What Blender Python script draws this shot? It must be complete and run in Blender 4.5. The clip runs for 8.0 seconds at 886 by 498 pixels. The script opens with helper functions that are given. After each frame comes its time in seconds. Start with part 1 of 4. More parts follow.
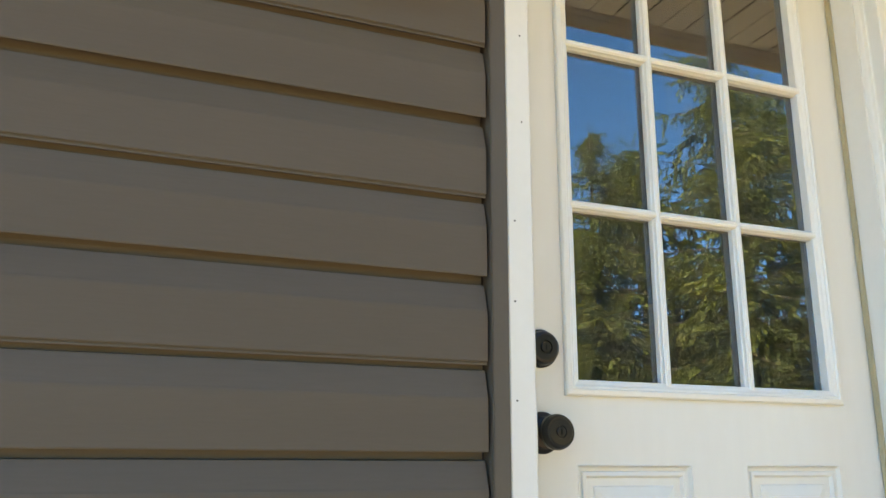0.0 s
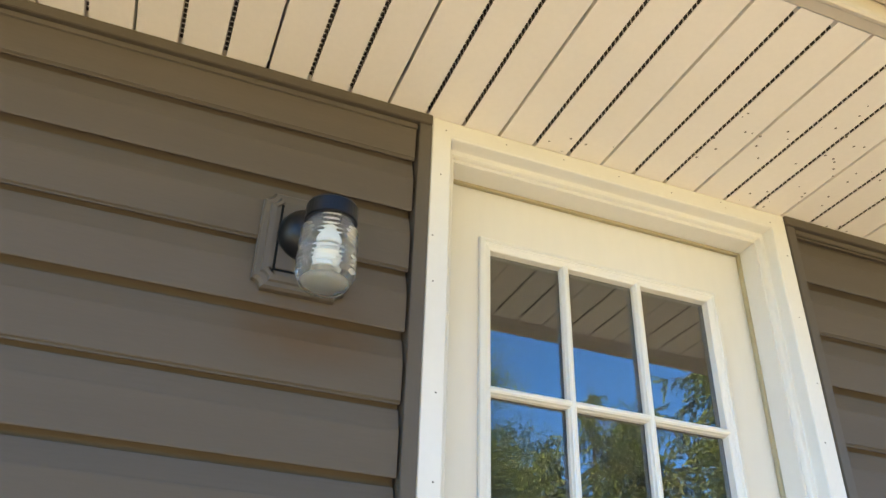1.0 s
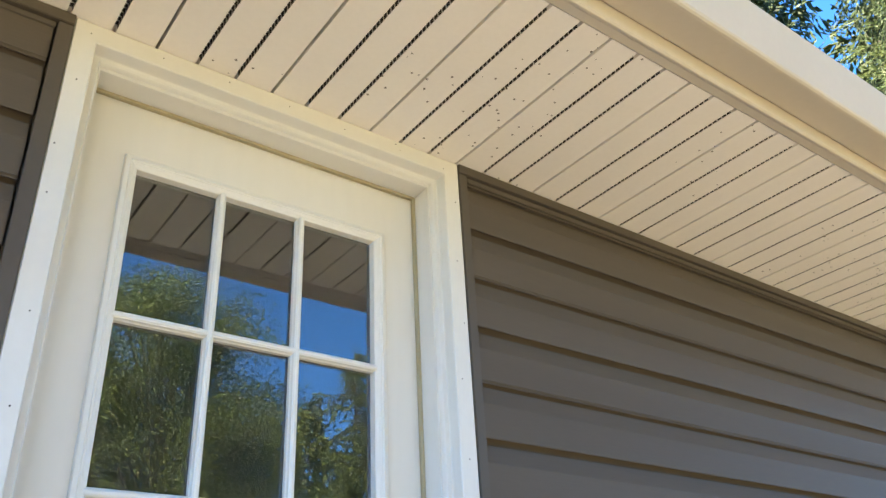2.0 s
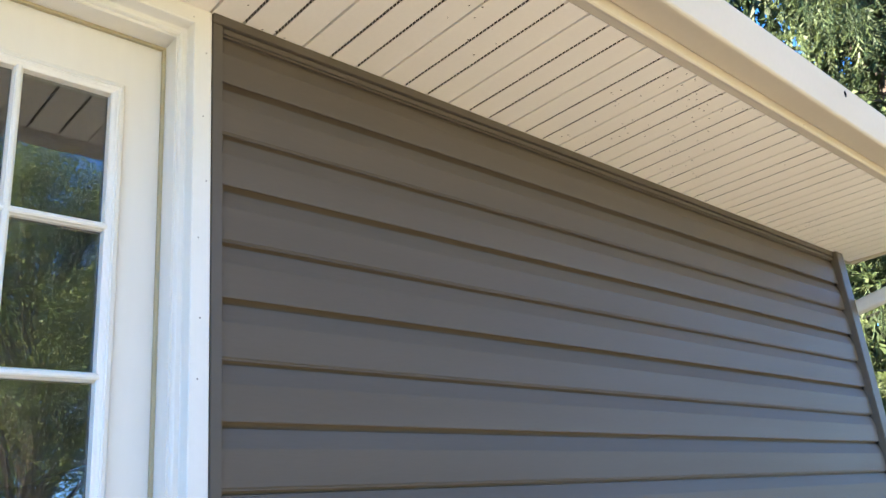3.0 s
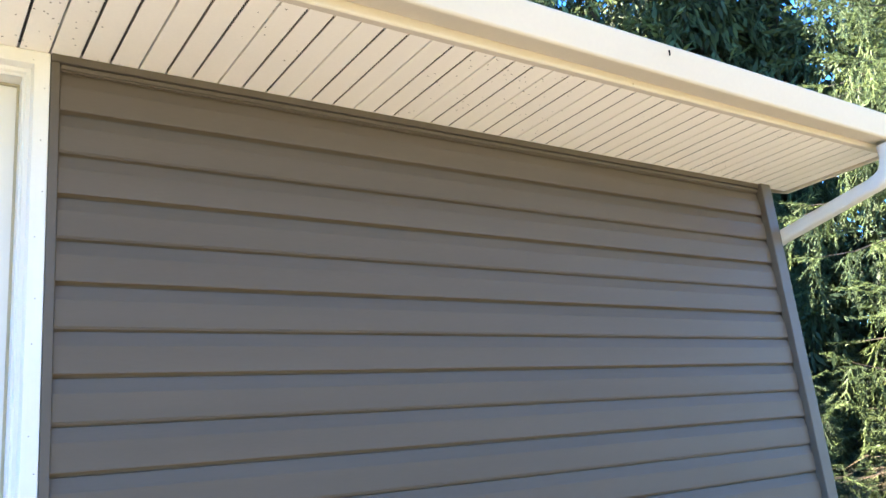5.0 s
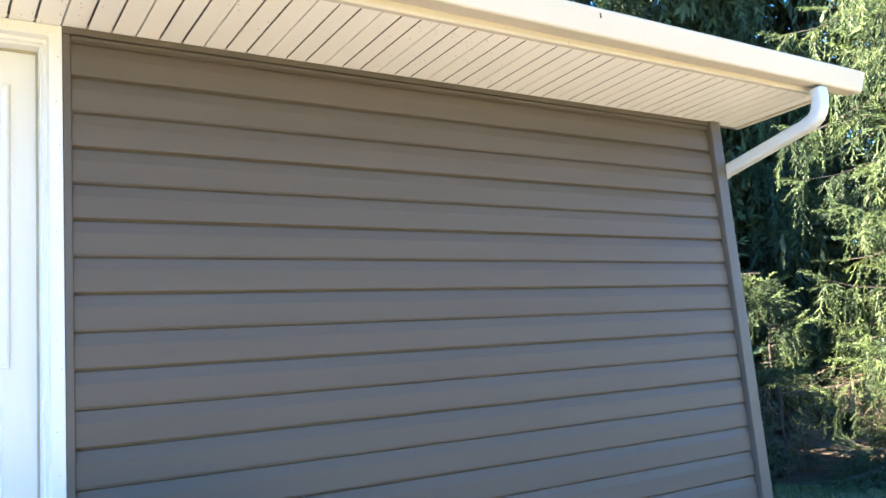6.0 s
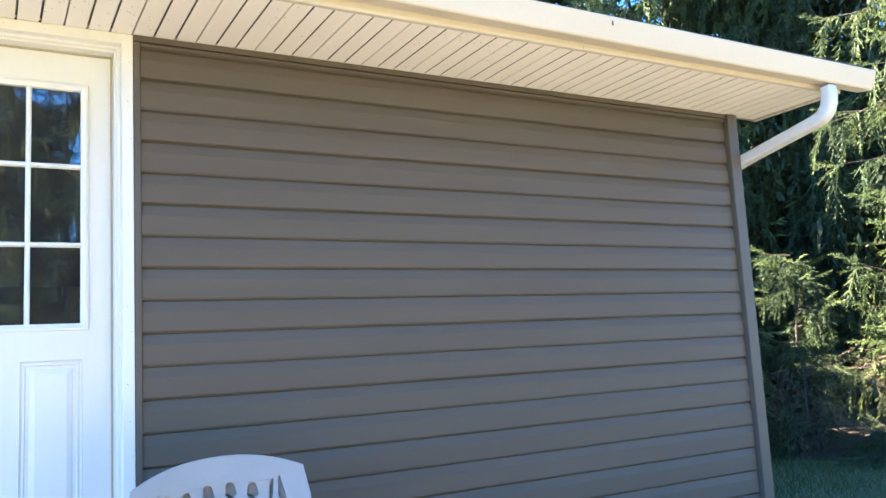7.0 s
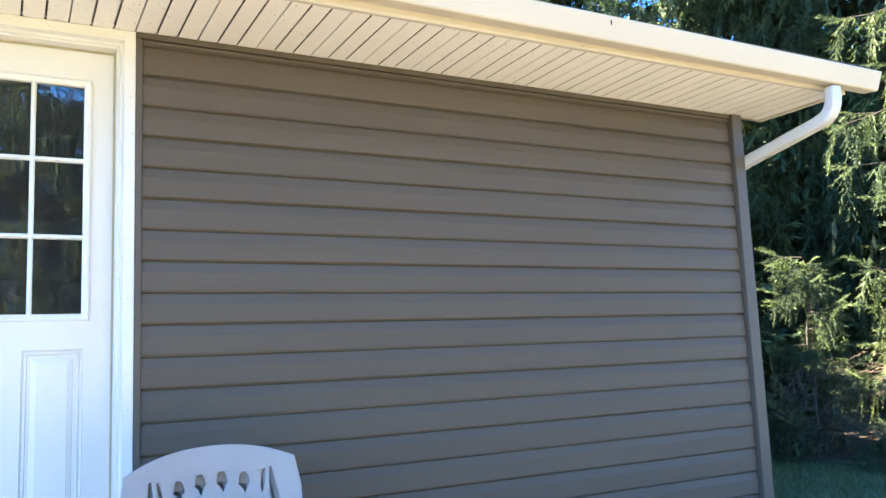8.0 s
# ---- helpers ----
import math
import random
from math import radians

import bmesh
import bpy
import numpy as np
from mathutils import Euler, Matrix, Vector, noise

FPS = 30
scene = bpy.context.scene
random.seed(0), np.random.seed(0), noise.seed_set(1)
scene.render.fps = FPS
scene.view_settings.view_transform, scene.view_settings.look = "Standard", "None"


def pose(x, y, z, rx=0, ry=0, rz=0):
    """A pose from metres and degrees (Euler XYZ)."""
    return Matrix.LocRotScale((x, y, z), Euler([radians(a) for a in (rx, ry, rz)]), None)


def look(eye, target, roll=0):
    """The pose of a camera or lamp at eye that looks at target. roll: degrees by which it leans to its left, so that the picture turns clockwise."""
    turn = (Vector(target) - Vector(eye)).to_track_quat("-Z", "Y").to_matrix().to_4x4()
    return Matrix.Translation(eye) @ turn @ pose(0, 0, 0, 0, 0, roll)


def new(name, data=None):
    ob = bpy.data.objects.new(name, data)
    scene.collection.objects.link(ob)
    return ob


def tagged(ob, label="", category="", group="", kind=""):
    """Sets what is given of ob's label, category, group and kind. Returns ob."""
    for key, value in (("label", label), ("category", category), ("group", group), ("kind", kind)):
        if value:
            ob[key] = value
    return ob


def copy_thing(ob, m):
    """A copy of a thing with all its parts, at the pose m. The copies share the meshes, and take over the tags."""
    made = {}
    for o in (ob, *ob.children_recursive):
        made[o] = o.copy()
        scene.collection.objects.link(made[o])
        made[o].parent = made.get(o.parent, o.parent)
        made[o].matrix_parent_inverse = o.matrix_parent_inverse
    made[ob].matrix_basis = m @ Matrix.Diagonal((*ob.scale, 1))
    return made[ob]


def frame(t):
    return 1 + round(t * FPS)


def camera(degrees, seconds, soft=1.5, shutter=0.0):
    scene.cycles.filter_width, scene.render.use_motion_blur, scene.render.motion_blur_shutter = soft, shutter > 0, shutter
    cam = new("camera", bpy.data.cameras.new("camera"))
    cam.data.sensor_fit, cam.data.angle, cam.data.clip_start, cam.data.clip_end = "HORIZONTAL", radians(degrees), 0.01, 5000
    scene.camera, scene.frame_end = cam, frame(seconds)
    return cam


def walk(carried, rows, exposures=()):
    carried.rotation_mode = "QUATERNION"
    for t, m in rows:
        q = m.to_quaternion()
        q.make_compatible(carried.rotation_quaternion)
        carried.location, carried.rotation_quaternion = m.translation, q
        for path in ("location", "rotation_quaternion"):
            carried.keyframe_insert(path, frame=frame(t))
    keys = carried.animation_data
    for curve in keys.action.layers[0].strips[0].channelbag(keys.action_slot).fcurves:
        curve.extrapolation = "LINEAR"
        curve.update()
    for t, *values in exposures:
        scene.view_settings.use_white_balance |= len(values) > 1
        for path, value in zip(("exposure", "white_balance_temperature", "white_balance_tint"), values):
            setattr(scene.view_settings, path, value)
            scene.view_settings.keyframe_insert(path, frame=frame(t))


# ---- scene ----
cam = camera(56.9, 8.0)
# stops, white balance: the clip's camera starts warm and settles
EXPOSURES = [(0.0, 3.27, 11000, 11), (0.5, 3.4, 10000, 11), (1.0, 3.4, 8700, 12), (1.5, 3.22, 8100, 12), (2.0, 3.2, 7800, 12), (3.3, 3.52, 7050, 14), (4.2, 3.87, 6950, 14), (5.3, 3.75, 6950, 13), (6.0, 3.9, 7000, 13), (7.0, 3.8, 7100, 13), (8.0, 3.8, 7200, 13)]
PATH = [
    (0, (1.106, -1.081, 0.85), (1.815, 0.722, 1.346), 0.3),
    (0.5, (1.168, -1.2, 0.996), (1.833, 0.508, 1.796), 0.1),
    (1, (1.208, -1.221, 0.997), (1.807, 0.369, 2.052), 1.9),
    (1.5, (1.298, -1.241, 0.99), (2.26, 0.199, 1.99), -1.3),
    (2, (1.473, -1.287, 0.961), (2.548, 0.093, 1.93), -3.2),
    (2.2, (1.55, -1.305, 0.925), (2.69, 0.071, 1.822), -3.9),
    (3.5, (1.896, -1.651, 0.925), (3.23, -0.299, 1.55), -5.4),
    (4, (2.015, -1.884, 0.865), (3.271, -0.439, 1.444), -6.3),
    (4.2, (2.051, -1.975, 0.867), (3.277, -0.501, 1.438), -6.5),
    (5.3, (2.201, -2.524, 0.817), (3.283, -0.905, 1.272), -5.8),
    (5.5, (2.202, -2.661, 0.813), (3.272, -1.011, 1.178), -5.5),
    (6, (2.129, -2.924, 0.788), (3.206, -1.269, 1.108), -4.9),
    (6.5, (2.018, -3.139, 0.791), (3.041, -1.445, 1.08), -4.1),
    (7, (2.03, -3.317, 0.789), (3.006, -1.59, 1.041), -3.1),
    (7.5, (2.098, -3.412, 0.79), (3.04, -1.666, 1.044), -2.5),
    (8, (2.1, -3.393, 0.767), (3.035, -1.643, 1.02), -2.3),
]
walk(cam, [(t, look(eye, target, roll)) for t, eye, target, roll in PATH], EXPOSURES)

# ---------------------------------------------------------------- light
SUN_EL, SUN_AZ = 44.0, -62.0          # degrees; azimuth from +y towards +x
world = bpy.data.worlds.new("sky_world")
scene.world = world
world.use_nodes = True
wn = world.node_tree.nodes
sky = wn.new("ShaderNodeTexSky")
sky.sky_type = 'NISHITA'
sky.sun_disc = False
sky.sun_elevation = radians(SUN_EL)
sky.sun_rotation = radians(SUN_AZ)
sky.altitude, sky.air_density, sky.dust_density, sky.ozone_density = 3500, 0.9, 0.0, 7.0
wn["Background"].inputs[1].default_value = 0.132
deep = wn.new("ShaderNodeHueSaturation")          # a clear, deep blue day
deep.inputs["Saturation"].default_value = 1.18
world.node_tree.links.new(sky.outputs[0], deep.inputs["Color"])
world.node_tree.links.new(deep.outputs[0], wn["Background"].inputs[0])
sun = new("sun", bpy.data.lights.new("sun", "SUN"))
sun.data.energy, sun.data.angle, sun.data.color = 4.8, radians(0.5), (1.0, 0.94, 0.83)
sun_from = Vector((math.sin(radians(SUN_AZ)) * math.cos(radians(SUN_EL)), math.cos(radians(SUN_AZ)) * math.cos(radians(SUN_EL)), math.sin(radians(SUN_EL))))
sun.matrix_world = look(sun_from * 30, (0, 0, 0))


# ---------------------------------------------------------------- materials
def material(name, colour, rough=0.5, vary=0.12, scale=8.0, bump=0.1, fine=180.0, stretch=(1, 1, 1), metal=0.0, second=None, island=0.0, depth=0.001, spec=0.5):
    """A surface with stains at one scale and grain at another; second: the colour that it drifts to."""
    m = bpy.data.materials.new(name)
    m.use_nodes = True
    n, l = m.node_tree.nodes, m.node_tree.links
    b = n["Principled BSDF"]
    b.inputs["Roughness"].default_value = rough
    b.inputs["Metallic"].default_value = metal
    b.inputs["Specular IOR Level"].default_value = spec
    co = n.new("ShaderNodeTexCoord")
    mp = n.new("ShaderNodeMapping")
    mp.inputs["Scale"].default_value = stretch
    l.new(co.outputs["Object"], mp.inputs[0])
    big = n.new("ShaderNodeTexNoise")
    big.inputs["Scale"].default_value, big.inputs["Detail"].default_value = scale, 5
    l.new(mp.outputs[0], big.inputs["Vector"])
    grain = n.new("ShaderNodeTexNoise")
    grain.inputs["Scale"].default_value, grain.inputs["Detail"].default_value = fine, 4
    l.new(mp.outputs[0], grain.inputs["Vector"])
    ramp = n.new("ShaderNodeMapRange")
    ramp.inputs[1].default_value, ramp.inputs[2].default_value = 0.3, 0.7
    l.new(big.outputs[0], ramp.inputs[0])
    mix = n.new("ShaderNodeMix")
    mix.data_type = 'RGBA'
    c2 = second or tuple(c * (1 - vary) for c in colour)
    mix.inputs[6].default_value, mix.inputs[7].default_value = (*colour, 1), (*c2, 1)
    l.new(ramp.outputs[0], mix.inputs[0])
    hsv = n.new("ShaderNodeHueSaturation")
    l.new(mix.outputs[2], hsv.inputs["Color"])
    val = n.new("ShaderNodeMapRange")
    val.inputs[3].default_value, val.inputs[4].default_value = 1 - vary * 0.7, 1 + vary * 0.7
    l.new(grain.outputs[0], val.inputs[0])
    if island:
        geo = n.new("ShaderNodeNewGeometry")
        isl = n.new("ShaderNodeMapRange")
        isl.inputs[3].default_value, isl.inputs[4].default_value = 1 - island, 1 + island
        l.new(geo.outputs["Random Per Island"], isl.inputs[0])
        mul = n.new("ShaderNodeMath")
        mul.operation = 'MULTIPLY'
        l.new(val.outputs[0], mul.inputs[0])
        l.new(isl.outputs[0], mul.inputs[1])
        l.new(mul.outputs[0], hsv.inputs["Value"])
    else:
        l.new(val.outputs[0], hsv.inputs["Value"])
    l.new(hsv.outputs[0], b.inputs["Base Color"])
    rr = n.new("ShaderNodeMapRange")
    rr.inputs[3].default_value, rr.inputs[4].default_value = max(0.02, rough - 0.08), min(1, rough + 0.1)
    l.new(big.outputs[0], rr.inputs[0])
    l.new(rr.outputs[0], b.inputs["Roughness"])
    if bump:
        bp = n.new("ShaderNodeBump")
        bp.inputs["Strength"].default_value, bp.inputs["Distance"].default_value = bump, depth
        l.new(grain.outputs[0], bp.inputs["Height"])
        l.new(bp.outputs[0], b.inputs["Normal"])
    return m


def specked(m, colour, scale, size, mask_scale):
    """Adds small dark specks, in drifts, to a material."""
    n, l = m.node_tree.nodes, m.node_tree.links
    b = n["Principled BSDF"]
    base = b.inputs["Base Color"].links[0].from_socket
    co = n.new("ShaderNodeTexCoord")
    vor = n.new("ShaderNodeTexVoronoi")
    vor.inputs["Scale"].default_value = scale
    l.new(co.outputs["Object"], vor.inputs["Vector"])
    near = n.new("ShaderNodeMath")
    near.operation = 'LESS_THAN'
    near.inputs[1].default_value = size
    l.new(vor.outputs["Distance"], near.inputs[0])
    drift = n.new("ShaderNodeTexNoise")
    drift.inputs["Scale"].default_value = mask_scale
    l.new(co.outputs["Object"], drift.inputs["Vector"])
    some = n.new("ShaderNodeMath")
    some.operation = 'GREATER_THAN'
    some.inputs[1].default_value = 0.53
    l.new(drift.outputs[0], some.inputs[0])
    both = n.new("ShaderNodeMath")
    both.operation = 'MULTIPLY'
    l.new(near.outputs[0], both.inputs[0])
    l.new(some.outputs[0], both.inputs[1])
    mix = n.new("ShaderNodeMix")
    mix.data_type = 'RGBA'
    mix.inputs[7].default_value = (*colour, 1)
    l.new(both.outputs[0], mix.inputs[0])
    l.new(base, mix.inputs[6])
    l.new(mix.outputs[2], b.inputs["Base Color"])
    return m


VINYL = material("taupe_vinyl", (0.099, 0.079, 0.0605), 0.5, 0.1, 1.6, 0.35, 60, (0.35, 1, 5), depth=0.0006, spec=0.16)
def stained(m, centre, size, colour):
    """Adds one soft-edged run-off stain at a place on the wall."""
    n, l = m.node_tree.nodes, m.node_tree.links
    b = n["Principled BSDF"]
    base = b.inputs["Base Color"].links[0].from_socket
    co = n.new("ShaderNodeTexCoord")
    mp = n.new("ShaderNodeMapping")
    mp.vector_type = 'TEXTURE'
    mp.inputs["Location"].default_value = centre
    mp.inputs["Scale"].default_value = size
    l.new(co.outputs["Object"], mp.inputs[0])
    ball = n.new("ShaderNodeTexGradient")
    ball.gradient_type = 'SPHERICAL'
    l.new(mp.outputs[0], ball.inputs[0])
    patch = n.new("ShaderNodeTexNoise")
    patch.inputs["Scale"].default_value, patch.inputs["Detail"].default_value = 22, 5
    l.new(co.outputs["Object"], patch.inputs["Vector"])
    mul = n.new("ShaderNodeMath")
    mul.operation, mul.use_clamp = 'MULTIPLY', True
    l.new(ball.outputs["Fac"], mul.inputs[0])
    l.new(patch.outputs[0], mul.inputs[1])
    mix = n.new("ShaderNodeMix")
    mix.data_type = 'RGBA'
    mix.inputs[7].default_value = (*colour, 1)
    l.new(mul.outputs[0], mix.inputs[0])
    l.new(base, mix.inputs[6])
    l.new(mix.outputs[2], b.inputs["Base Color"])


stained(VINYL, (1.43, 0.0, 1.585), (0.17, 0.2, 0.075), (0.085, 0.036, 0.006))
VINYL_TRIM = material("taupe_trim", (0.088, 0.0715, 0.0555), 0.5, 0.08, 3, 0.1, 120, spec=0.32)
SOFFIT = specked(material("almond_soffit", (0.80, 0.745, 0.665), 0.5, 0.05, 1.2, 0.1, 90), (0.12, 0.09, 0.06), 42, 0.12, 2.2)
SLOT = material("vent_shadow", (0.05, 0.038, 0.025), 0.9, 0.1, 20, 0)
WHITE = specked(material("white_paint", (0.63, 0.61, 0.56), 0.42, 0.04, 3, 0.12, 70, depth=0.0005), (0.45, 0.4, 0.32), 14, 0.05, 3)
DOORWHITE = material("door_paint", (0.635, 0.61, 0.55), 0.4, 0.05, 2.4, 0.15, 40, (1, 1, 0.2), depth=0.0005)
LITEWHITE = material("lite_frame_white", (0.645, 0.63, 0.585), 0.38, 0.04, 4, 0.05, 90)
STRIP = material("tan_weatherstrip", (0.38, 0.32, 0.2), 0.7, 0.15, 12, 0.2, 200)
GUTTER = specked(material("almond_aluminium", (0.53, 0.465, 0.37), 0.6, 0.05, 1.3, 0.05, 60, spec=0.2), (0.3, 0.26, 0.2), 9, 0.04, 2)
SPOUT = material("white_aluminium", (0.52, 0.505, 0.47), 0.4, 0.06, 5, 0.1, 60)
SHINGLE = material("dark_shingle", (0.05, 0.047, 0.045), 0.95, 0.4, 14, 0.8, 260, depth=0.003)
BLACK = material("black_metal", (0.005, 0.005, 0.006), 0.38, 0.2, 20, 0.08, 150, spec=0.3)
NAIL = material("nail_dark", (0.03, 0.025, 0.02), 0.7, 0.1, 30, 0)
BRONZE = material("oil_rubbed_bronze", (0.018, 0.015, 0.013), 0.36, 0.25, 30, 0.05, 200, metal=0.4)
KEYWAY = material("keyway_dark", (0.005, 0.005, 0.005), 0.8, 0.1, 30, 0, spec=0.1)
PLASTIC = material("white_resin", (0.40, 0.385, 0.365), 0.5, 0.08, 5, 0.1, 160)
BULB = material("bulb_white", (0.85, 0.84, 0.8), 0.3, 0.02, 10, 0)
SCREWBASE = material("bulb_base", (0.6, 0.6, 0.58), 0.3, 0.05, 10, 0, metal=1)
CONCRETE = material("bounce_slab_concrete", (0.33, 0.285, 0.22), 0.9, 0.2, 2.5, 0.4, 90, depth=0.002)
GRASS = material("lawn", (0.105, 0.115, 0.032), 0.95, 0.35, 0.8, 0.8, 45, second=(0.14, 0.135, 0.06), depth=0.02)
BLADE = material("grass_blade", (0.07, 0.115, 0.03), 0.6, 0.2, 3, 0, island=0.35, second=(0.12, 0.13, 0.05))
BARK = material("bark", (0.09, 0.07, 0.055), 0.95, 0.4, 9, 0.9, 40, (1, 1, 0.3), depth=0.012)
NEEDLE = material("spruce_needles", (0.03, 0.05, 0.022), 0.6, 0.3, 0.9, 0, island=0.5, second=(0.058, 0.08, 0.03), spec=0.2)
# young shoots, with sunlight on the tips put into their bright colour
SHOOT = material("sunlit_spruce_shoots", (0.16, 0.205, 0.07), 0.5, 0.3, 1.5, 0, island=0.4, second=(0.08, 0.12, 0.05), spec=0.35)
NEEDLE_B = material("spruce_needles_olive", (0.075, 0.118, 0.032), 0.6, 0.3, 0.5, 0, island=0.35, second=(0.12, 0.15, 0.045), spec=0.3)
DRYTWIG = material("dry_twigs", (0.15, 0.108, 0.07), 0.9, 0.3, 4, 0, island=0.4)
LEAF = material("broad_leaves", (0.09, 0.14, 0.035), 0.5, 0.3, 1.0, 0, island=0.5, second=(0.16, 0.21, 0.06), spec=0.4)
LITTER = material("needle_bed", (0.085, 0.06, 0.038), 0.95, 0.5, 3, 0.9, 60, depth=0.02)


def translucent(m, share):
    """Lets light through thin leaves and needles."""
    n, l = m.node_tree.nodes, m.node_tree.links
    b = n["Principled BSDF"]
    t = n.new("ShaderNodeBsdfTranslucent")
    l.new(b.inputs["Base Color"].links[0].from_socket, t.inputs["Color"])
    mix = n.new("ShaderNodeMixShader")
    mix.inputs[0].default_value = share
    l.new(b.outputs[0], mix.inputs[1])
    l.new(t.outputs[0], mix.inputs[2])
    l.new(mix.outputs[0], n["Material Output"].inputs[0])


for leafy in (SHOOT, BLADE, LEAF, NEEDLE_B, PLASTIC):
    translucent(leafy, 0.3)
ROOM = material("room_paint", (0.16, 0.15, 0.14), 0.9, 0.1, 2, 0)


def glass_material(name, rough, ior, tint, dust):
    """Clear glass with a thin film of dust on it."""
    m = bpy.data.materials.new(name)
    m.use_nodes = True
    b = m.node_tree.nodes["Principled BSDF"]
    b.inputs["Base Color"].default_value = (*tint, 1)
    b.inputs["Roughness"].default_value = rough
    b.inputs["IOR"].default_value = ior
    b.inputs["Transmission Weight"].default_value = 1.0
    n, l = m.node_tree.nodes, m.node_tree.links
    film = n.new("ShaderNodeBsdfDiffuse")
    film.inputs["Color"].default_value = (0.8, 0.8, 0.78, 1)
    co = n.new("ShaderNodeTexCoord")
    drift = n.new("ShaderNodeTexNoise")
    drift.inputs["Scale"].default_value, drift.inputs["Detail"].default_value = 9, 6
    l.new(co.outputs["Object"], drift.inputs["Vector"])
    amount = n.new("ShaderNodeMapRange")
    amount.inputs[1].default_value, amount.inputs[2].default_value = 0.25, 0.75
    amount.inputs[3].default_value, amount.inputs[4].default_value = dust * 0.6, dust * 1.4
    l.new(drift.outputs[0], amount.inputs[0])
    mix = n.new("ShaderNodeMixShader")
    l.new(amount.outputs[0], mix.inputs[0])
    l.new(b.outputs[0], mix.inputs[1])
    l.new(film.outputs[0], mix.inputs[2])
    l.new(mix.outputs[0], n["Material Output"].inputs[0])
    return m


PANE = glass_material("window_glass", 0.0, 2.0, (0.34, 0.37, 0.36), 0.017)
JAR = glass_material("jar_glass", 0.03, 1.22, (0.95, 0.96, 0.93), 0.05)
FROST = glass_material("frosted_glass", 0.3, 1.3, (0.93, 0.95, 0.9), 0.13)


# ---------------------------------------------------------------- mesh helpers
def smooth(me, on=True):
    me.polygons.foreach_set("use_smooth", [on] * len(me.polygons))


def part(name, bm, mat, parent=None, label="", shade=False, at=None):
    """Links a bmesh as one mesh object, under a thing or a part."""
    me = bpy.data.meshes.new(name)
    bmesh.ops.recalc_face_normals(bm, faces=bm.faces)
    bm.to_mesh(me)
    bm.free()
    me.materials.append(mat)
    if shade:
        smooth(me)
    ob = new(name, me)
    if at:
        ob.location = at
    if parent:
        ob.parent = parent
    if label:
        tagged(ob, label)
    return ob


def empty(name, at, label, category, group="", kind=""):
    ob = new(name)
    ob.empty_display_size = 0.1
    ob.location = at
    return tagged(ob, label, category, group, kind)


def box(bm, x0, x1, y0, y1, z0, z1, bevel=0.0):
    made = bmesh.ops.create_cube(bm, size=1.0)["verts"]
    for v in made:
        v.co = Vector((x0 + (v.co.x + 0.5) * (x1 - x0), y0 + (v.co.y + 0.5) * (y1 - y0), z0 + (v.co.z + 0.5) * (z1 - z0)))
    if bevel:
        edges = list({e for v in made for e in v.link_edges})
        bmesh.ops.bevel(bm, geom=edges, offset=bevel, segments=2, affect='EDGES', clamp_overlap=True)
    return bm


def prism(bm, profile, place, a, b):
    """Sweeps a closed profile of (u, v) from a to b; place(u, v, s) gives the point."""
    rings = [[bm.verts.new(place(u, v, s)) for u, v in profile] for s in (a, b)]
    n = len(profile)
    for i in range(n):
        bm.faces.new((rings[0][i], rings[0][(i + 1) % n], rings[1][(i + 1) % n], rings[1][i]))
    bm.faces.new(rings[0][::-1])
    bm.faces.new(rings[1])
    return bm


def lathe(bm, profile, centre, axis="z", steps=32):
    """Turns (radius, height) pairs round an axis through centre; open ends are closed where the radius is nought."""
    rings = []
    for r, h in profile:
        if r < 1e-6:
            rings.append([bm.verts.new(turned(0, 0, h, centre, axis))])
        else:
            rings.append([bm.verts.new(turned(r * math.cos(2 * math.pi * k / steps), r * math.sin(2 * math.pi * k / steps), h, centre, axis)) for k in range(steps)])
    for a, b in zip(rings, rings[1:]):
        for k in range(steps):
            j = (k + 1) % steps
            quad = [a[k % len(a)], a[j % len(a)], b[j % len(b)], b[k % len(b)]]
            quad = list(dict.fromkeys(quad))
            if len(quad) > 2:
                bm.faces.new(quad)
    return bm


def turned(u, v, h, c, axis):
    if axis == "z":
        return (c[0] + u, c[1] + v, c[2] + h)
    return (c[0] + u, c[1] - h, c[2] + v)      # "y": height runs out of the wall


def pipe(bm, points, section, ring_step=1):
    """A tube along points in the plane of one x; section: (across, along-normal) pairs; the frame follows the path."""
    rings = []
    for i, p in enumerate(points):
        p = Vector(p)
        d = (Vector(points[min(i + 1, len(points) - 1)]) - Vector(points[max(i - 1, 0)])).normalized()
        side = Vector((1, 0, 0))
        side = (side - d * side.dot(d)).normalized()
        up = d.cross(side)
        s = 1.0
        rings.append([bm.verts.new(p + side * u * s + up * v * s) for u, v in section])
    n = len(section)
    for a, b in zip(rings, rings[1:]):
        for i in range(n):
            bm.faces.new((a[i], a[(i + 1) % n], b[(i + 1) % n], b[i]))
    bm.faces.new(rings[0][::-1])
    bm.faces.new(rings[-1])
    return bm


